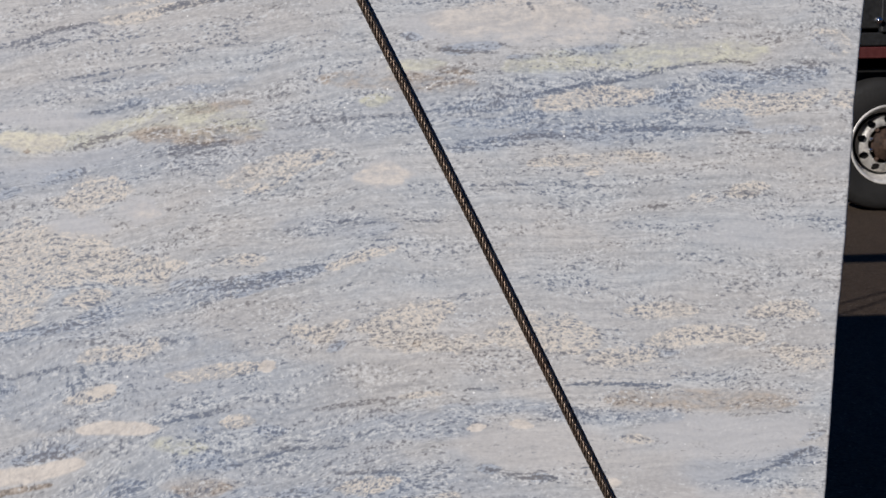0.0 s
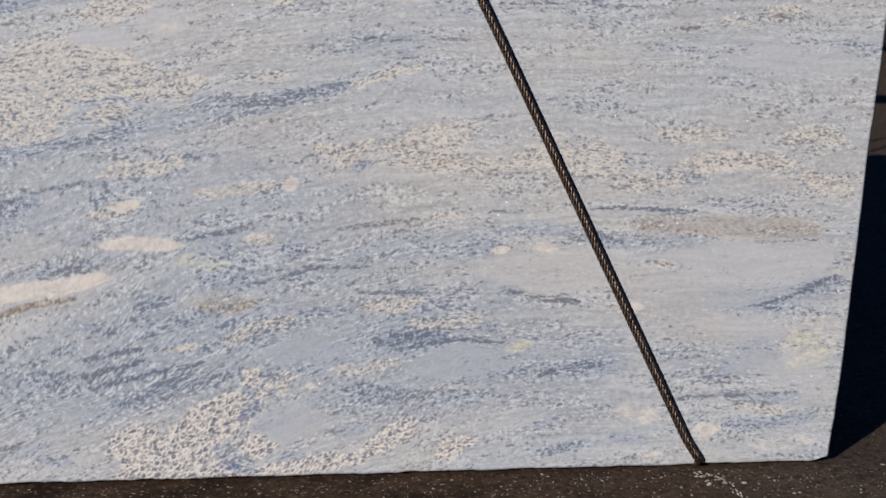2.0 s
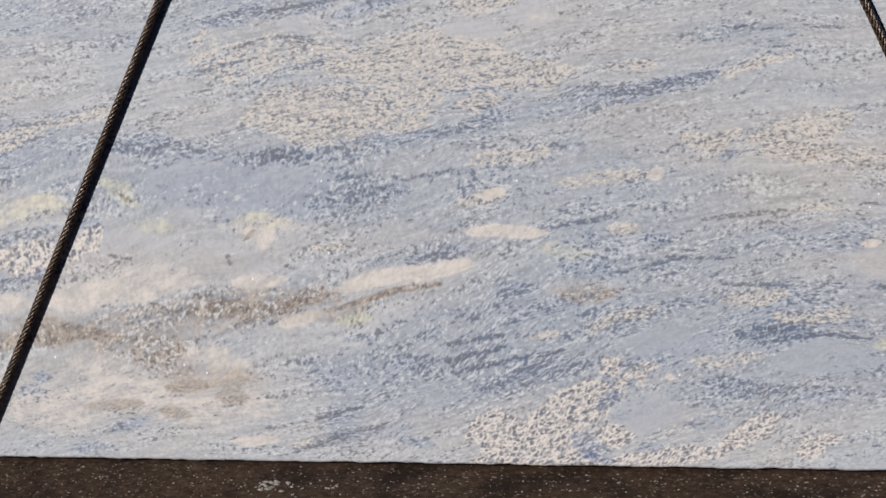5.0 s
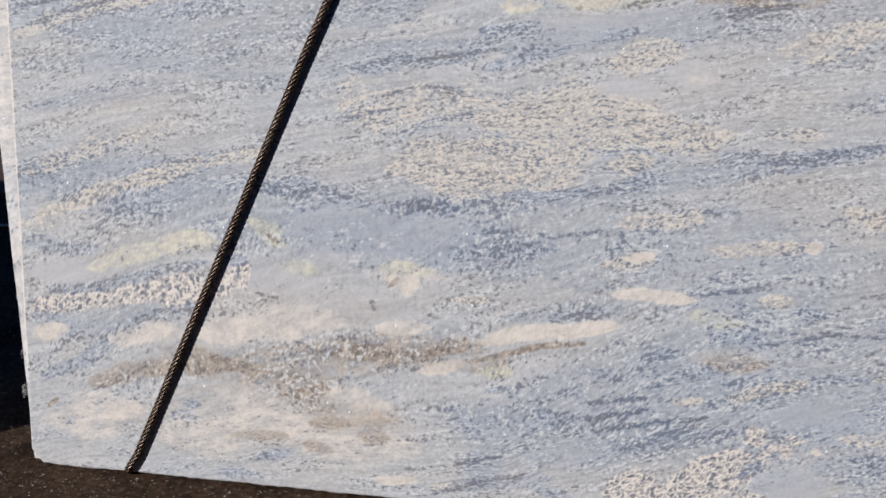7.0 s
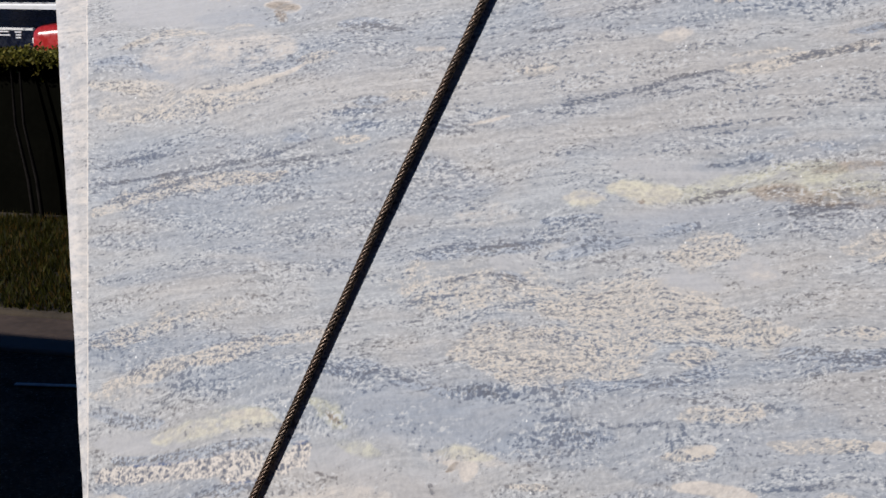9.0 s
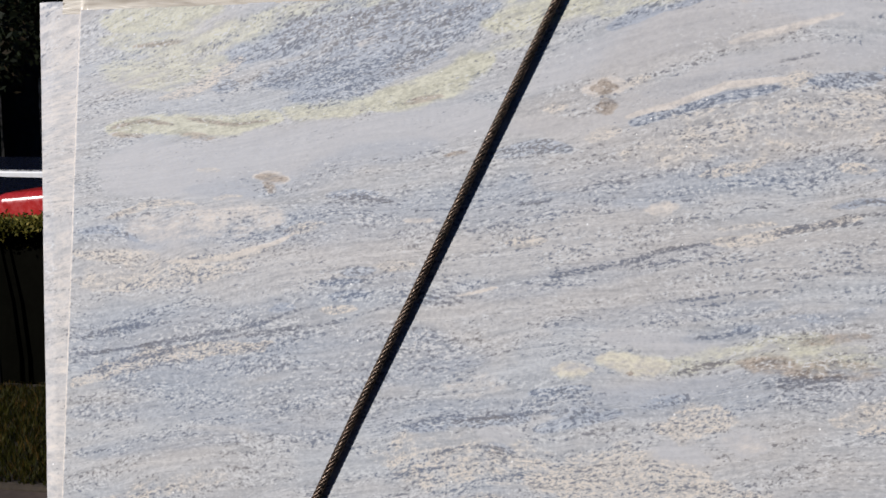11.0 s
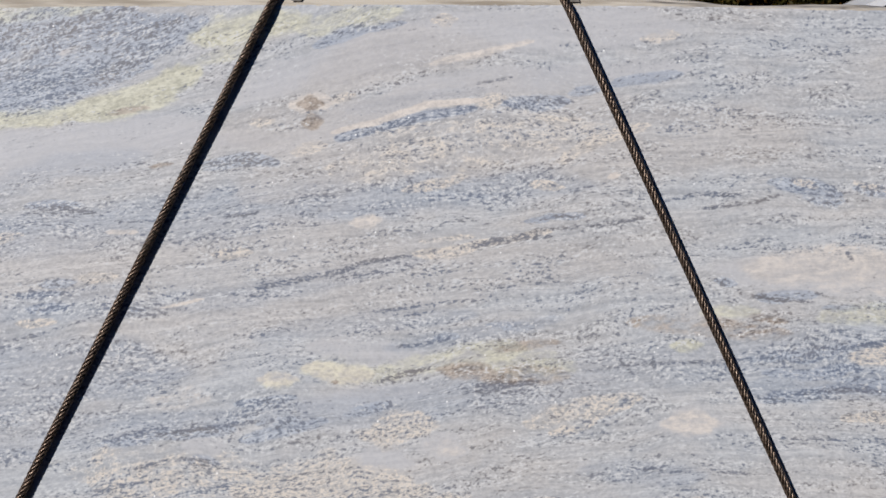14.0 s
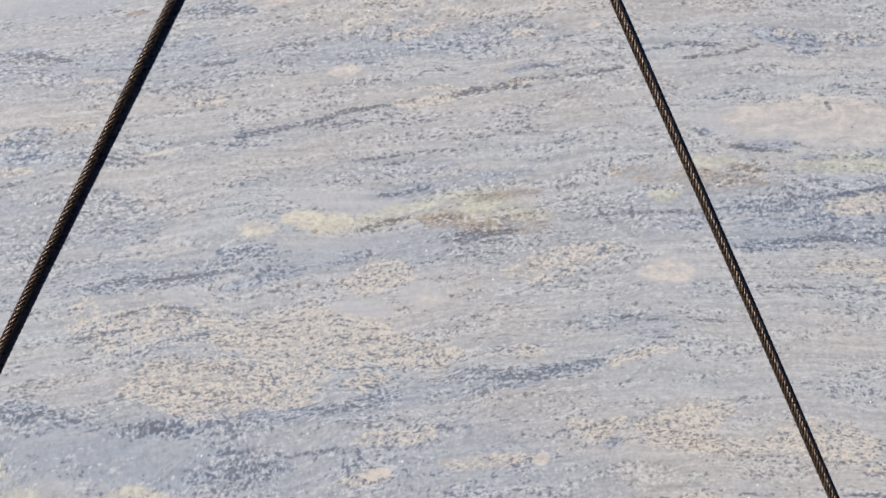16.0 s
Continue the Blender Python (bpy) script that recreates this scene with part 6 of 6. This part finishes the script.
# ---- building far behind the cars, with a window ----
house = thing("building", "dark building in shade behind the car park", "building", at=(-10.5, 13.5, -0.75))
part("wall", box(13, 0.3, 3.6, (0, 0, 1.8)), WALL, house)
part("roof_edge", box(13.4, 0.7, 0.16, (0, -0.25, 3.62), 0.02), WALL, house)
part("wall_lamp", box(0.16, 0.10, 0.10, (3.06, -0.20, 2.02), 0.03), WHITE, house, "small white lamp on the wall")
for i in range(5):
    w = part("window", box(1.3, 0.06, 1.2, (-4.6 + 2.3 * i, -0.16, 1.75), 0.01), GLASS, house)
    part("window_frame", box(1.42, 0.05, 0.06, (-4.6 + 2.3 * i, -0.18, 2.38), 0.01), WALL, w)


# ---- trees ----
def tree(name, label, at, height, spread, n, size, material, seed, trunk=0.14, limbs=7, low=0.35, loose=0.22):
    r = random.Random(seed)
    root = thing(name, label, "tree", at=at)
    top = Vector((r.uniform(-0.3, 0.3), r.uniform(-0.2, 0.2), height * 0.8))
    part("trunk", tube([(0, 0, -0.1), (0.03, 0, height * 0.2), (top.x * 0.5, top.y * 0.5, height * 0.5), tuple(top)], [trunk * 1.3, trunk, trunk * 0.7, trunk * 0.25], 10), BARK, root)
    ends = [top]
    for i in range(limbs):
        a = 2 * math.pi * i / limbs + r.uniform(-0.4, 0.4)
        z0 = height * r.uniform(0.25, 0.6)
        base = Vector((top.x * z0 / height, top.y * z0 / height, z0))
        tip = Vector((math.cos(a) * spread * r.uniform(0.5, 0.95), math.sin(a) * spread * r.uniform(0.5, 0.95), height * r.uniform(low, 0.95)))
        mid = base.lerp(tip, 0.5) + Vector((0, 0, 0.12 * height))
        part("limb", tube([tuple(base), tuple(mid), tuple(tip)], [trunk * 0.5, trunk * 0.3, trunk * 0.08], 7), BARK, root)
        ends += [tip, mid.lerp(tip, 0.5)]
        for j in range(3):
            t2 = tip + Vector((r.uniform(-1, 1), r.uniform(-1, 1), r.uniform(-0.6, 0.7))) * spread * 0.35
            part("twig", tube([tuple(mid.lerp(tip, 0.6)), tuple(t2)], [trunk * 0.12, trunk * 0.03], 5), BARK, root)
            ends.append(t2)
    ends_a = np.array([tuple(e) for e in ends])

    def clumps(g, m):
        k = g.integers(0, len(ends_a), m)
        sub = g.normal(size=(len(ends_a), 9, 3)) * spread * loose
        c = ends_a[k] + sub[k, g.integers(0, 9, m)]
        return c + g.normal(size=(m, 3)) * spread * 0.07

    v, f = leaf_cloud(n, clumps, size, seed)
    mesh_of("crown", v, f, material, root)
    return root


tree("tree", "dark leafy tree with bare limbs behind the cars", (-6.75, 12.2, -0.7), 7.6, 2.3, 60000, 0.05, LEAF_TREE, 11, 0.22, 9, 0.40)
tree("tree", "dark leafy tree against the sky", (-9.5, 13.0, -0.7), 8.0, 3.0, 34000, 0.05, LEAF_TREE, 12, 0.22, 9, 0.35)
tree("tree", "low tree with rusty green leaves behind the yard", (3.75, 12.6, 0.0), 4.6, 1.5, 130000, 0.032, LEAF_BUSH, 21, 0.12, 8, 0.40, 0.17)
tree("tree", "low tree with rusty green leaves behind the yard", (5.6, 13.4, 0.0), 4.8, 1.7, 120000, 0.032, LEAF_BUSH, 22, 0.12, 8, 0.40, 0.17)
tree("tree", "low tree with rusty green leaves behind the yard", (8.2, 13.6, 0.0), 5.0, 1.9, 70000, 0.034, LEAF_BUSH, 23, 0.12, 8, 0.40, 0.17)


# ---- white-roofed shed and the truck ----
shed = thing("shed", "white gable-roofed shed behind the truck", "shed", at=(6.80, 10.6, 0.07))


def gable():
    bm = bmesh.new()
    a = [(-2.9, 2.62), (0, 4.0), (2.9, 2.62), (2.9, 2.54), (0, 3.9), (-2.9, 2.54)]
    s = [[bm.verts.new((x, y, z)) for x, z in a] for y in (-1.2, 1.4)]
    bm.faces.new(s[0])
    bm.faces.new(s[1][::-1])
    for i in range(6):
        bm.faces.new((s[0][i], s[1][i], s[1][(i + 1) % 6], s[0][(i + 1) % 6]))
    bmesh.ops.recalc_face_normals(bm, faces=bm.faces)
    return bm


part("roof", gable(), WHITE, shed)
gw = bmesh.new()
f = [gw.verts.new(p) for p in ((-2.7, -1.19, 0), (2.7, -1.19, 0), (2.7, -1.19, 2.58), (0, -1.19, 3.86), (-2.7, -1.19, 2.58))]
gw.faces.new(f)
bmesh.ops.solidify(gw, geom=gw.faces[:], thickness=0.08)
part("gable_wall", gw, WHITE, shed)
for x in (-2.6, 2.6):
    part("post", box(0.1, 0.1, 2.56, (x, 1.3, 1.28), 0.01), WHITE, shed)

truck = thing("truck", "dark flatbed truck with white dusty steel wheels", "truck", at=(5.13, 7.33, 0))
R_TYRE, R_RIM = 0.505, 0.300


def truck_wheel(x):
    w = part("tyre", lathe([(R_RIM - 0.02, 0.0), (R_RIM + 0.015, -0.015), (R_TYRE - 0.06, -0.03), (R_TYRE - 0.015, 0.0), (R_TYRE, 0.04), (R_TYRE, 0.20), (R_TYRE - 0.015, 0.24), (R_TYRE - 0.06, 0.27), (R_RIM - 0.02, 0.25)], 72), RUBBER, truck)
    w.location = (x, 0, R_TYRE)
    part("rim", lathe([(R_RIM + 0.004, -0.022), (R_RIM - 0.004, -0.028), (R_RIM - 0.018, -0.020), (R_RIM - 0.030, 0.02), (R_RIM - 0.055, 0.075), (R_RIM - 0.062, 0.10)], 72), RIM, w)
    # the dish with its round hand holes
    bm = bmesh.new()
    n, rings = 144, []
    radii = [0.115 + 0.0075 * i for i in range(15)]
    for rr in radii:
        y = 0.025 + 0.06 * max(0.0, (rr - 0.15) / 0.07) ** 2
        rings.append([bm.verts.new((rr * math.cos(2 * math.pi * i / n), y, rr * math.sin(2 * math.pi * i / n))) for i in range(n)])
    for q in range(len(radii) - 1):
        for i in range(n):
            rm, am = radii[q] + 0.004, 2 * math.pi * (i + 0.5) / n
            hole = round((am - 2.217) / (math.pi / 4.5)) * (math.pi / 4.5) + 2.217
            if math.hypot(rm * math.cos(am) - 0.185 * math.cos(hole), rm * math.sin(am) - 0.185 * math.sin(hole)) < 0.027:
                continue
            bm.faces.new((rings[q][i], rings[q][(i + 1) % n], rings[q + 1][(i + 1) % n], rings[q + 1][i]))
    bmesh.ops.solidify(bm, geom=bm.faces[:], thickness=0.010)
    part("disc", bm, RIM, w)
    part("drum", lathe([(0.0, 0.10), (0.23, 0.10), (0.24, 0.22)], 40), BLACK, w)
    hub = part("hub", lathe([(0.0, -0.10), (0.060, -0.10), (0.072, -0.08), (0.080, -0.03), (0.112, -0.01), (0.122, 0.03)], 40), GREASE, w)
    for i in range(10):
        a = 2 * math.pi * (i + 0.5) / 10
        b = part("wheel_nut", lathe([(0.0, -0.03), (0.012, -0.03), (0.017, -0.01), (0.017, 0.03)], 6), CHROME if i % 3 else GREASE, hub)
        b.location = (0.135 * math.cos(a), 0.015, 0.135 * math.sin(a))


truck_wheel(0.0)
truck_wheel(1.25)
truck_wheel(5.2)
part("chassis_rail", box(8.4, 0.10, 0.24, (3.5, 0.35, 0.96), 0.01), BLACK, truck)
part("side_rail", box(8.6, 0.06, 0.085, (3.55, -0.02, 1.20), 0.008), DULL_RED, truck, "dull red rail along the bed")
part("bed", box(8.6, 2.4, 0.10, (3.55, 1.2, 1.30), 0.01), BLACK, truck)
part("headboard", box(0.10, 2.4, 1.3, (7.0, 1.2, 1.98), 0.01), BLACK, truck)
part("cab", box(2.0, 2.4, 2.4, (8.4, 1.2, 1.85), 0.12), BLACK, truck)
part("bed_stakes", box(0.08, 0.06, 0.60, (-0.05, 0.0, 1.65), 0.01), BLACK, truck)
part("side_board", box(8.5, 0.05, 0.9, (3.55, 0.06, 1.83), 0.01), BLACK, truck)
for i in range(3):
    part("marker_lamp", lathe([(0.0, -0.03), (0.02, -0.025), (0.028, 0.0), (0.028, 0.02)], 16), CHROME, truck, "small bright lamp").location = (-0.12 + 0.16 * i, -0.05, 1.44)
for y in (0.05, 1.9):
    part("mud_flap", box(0.02, 0.5, 0.5, (-0.62, y + 0.1, 0.62), 0.004), RUBBER, truck)
part("far_tyre", lathe([(0.28, 0.0), (R_TYRE, 0.03), (R_TYRE, 0.25), (0.28, 0.27)], 40), RUBBER, truck).location = (0, 2.0, R_TYRE)
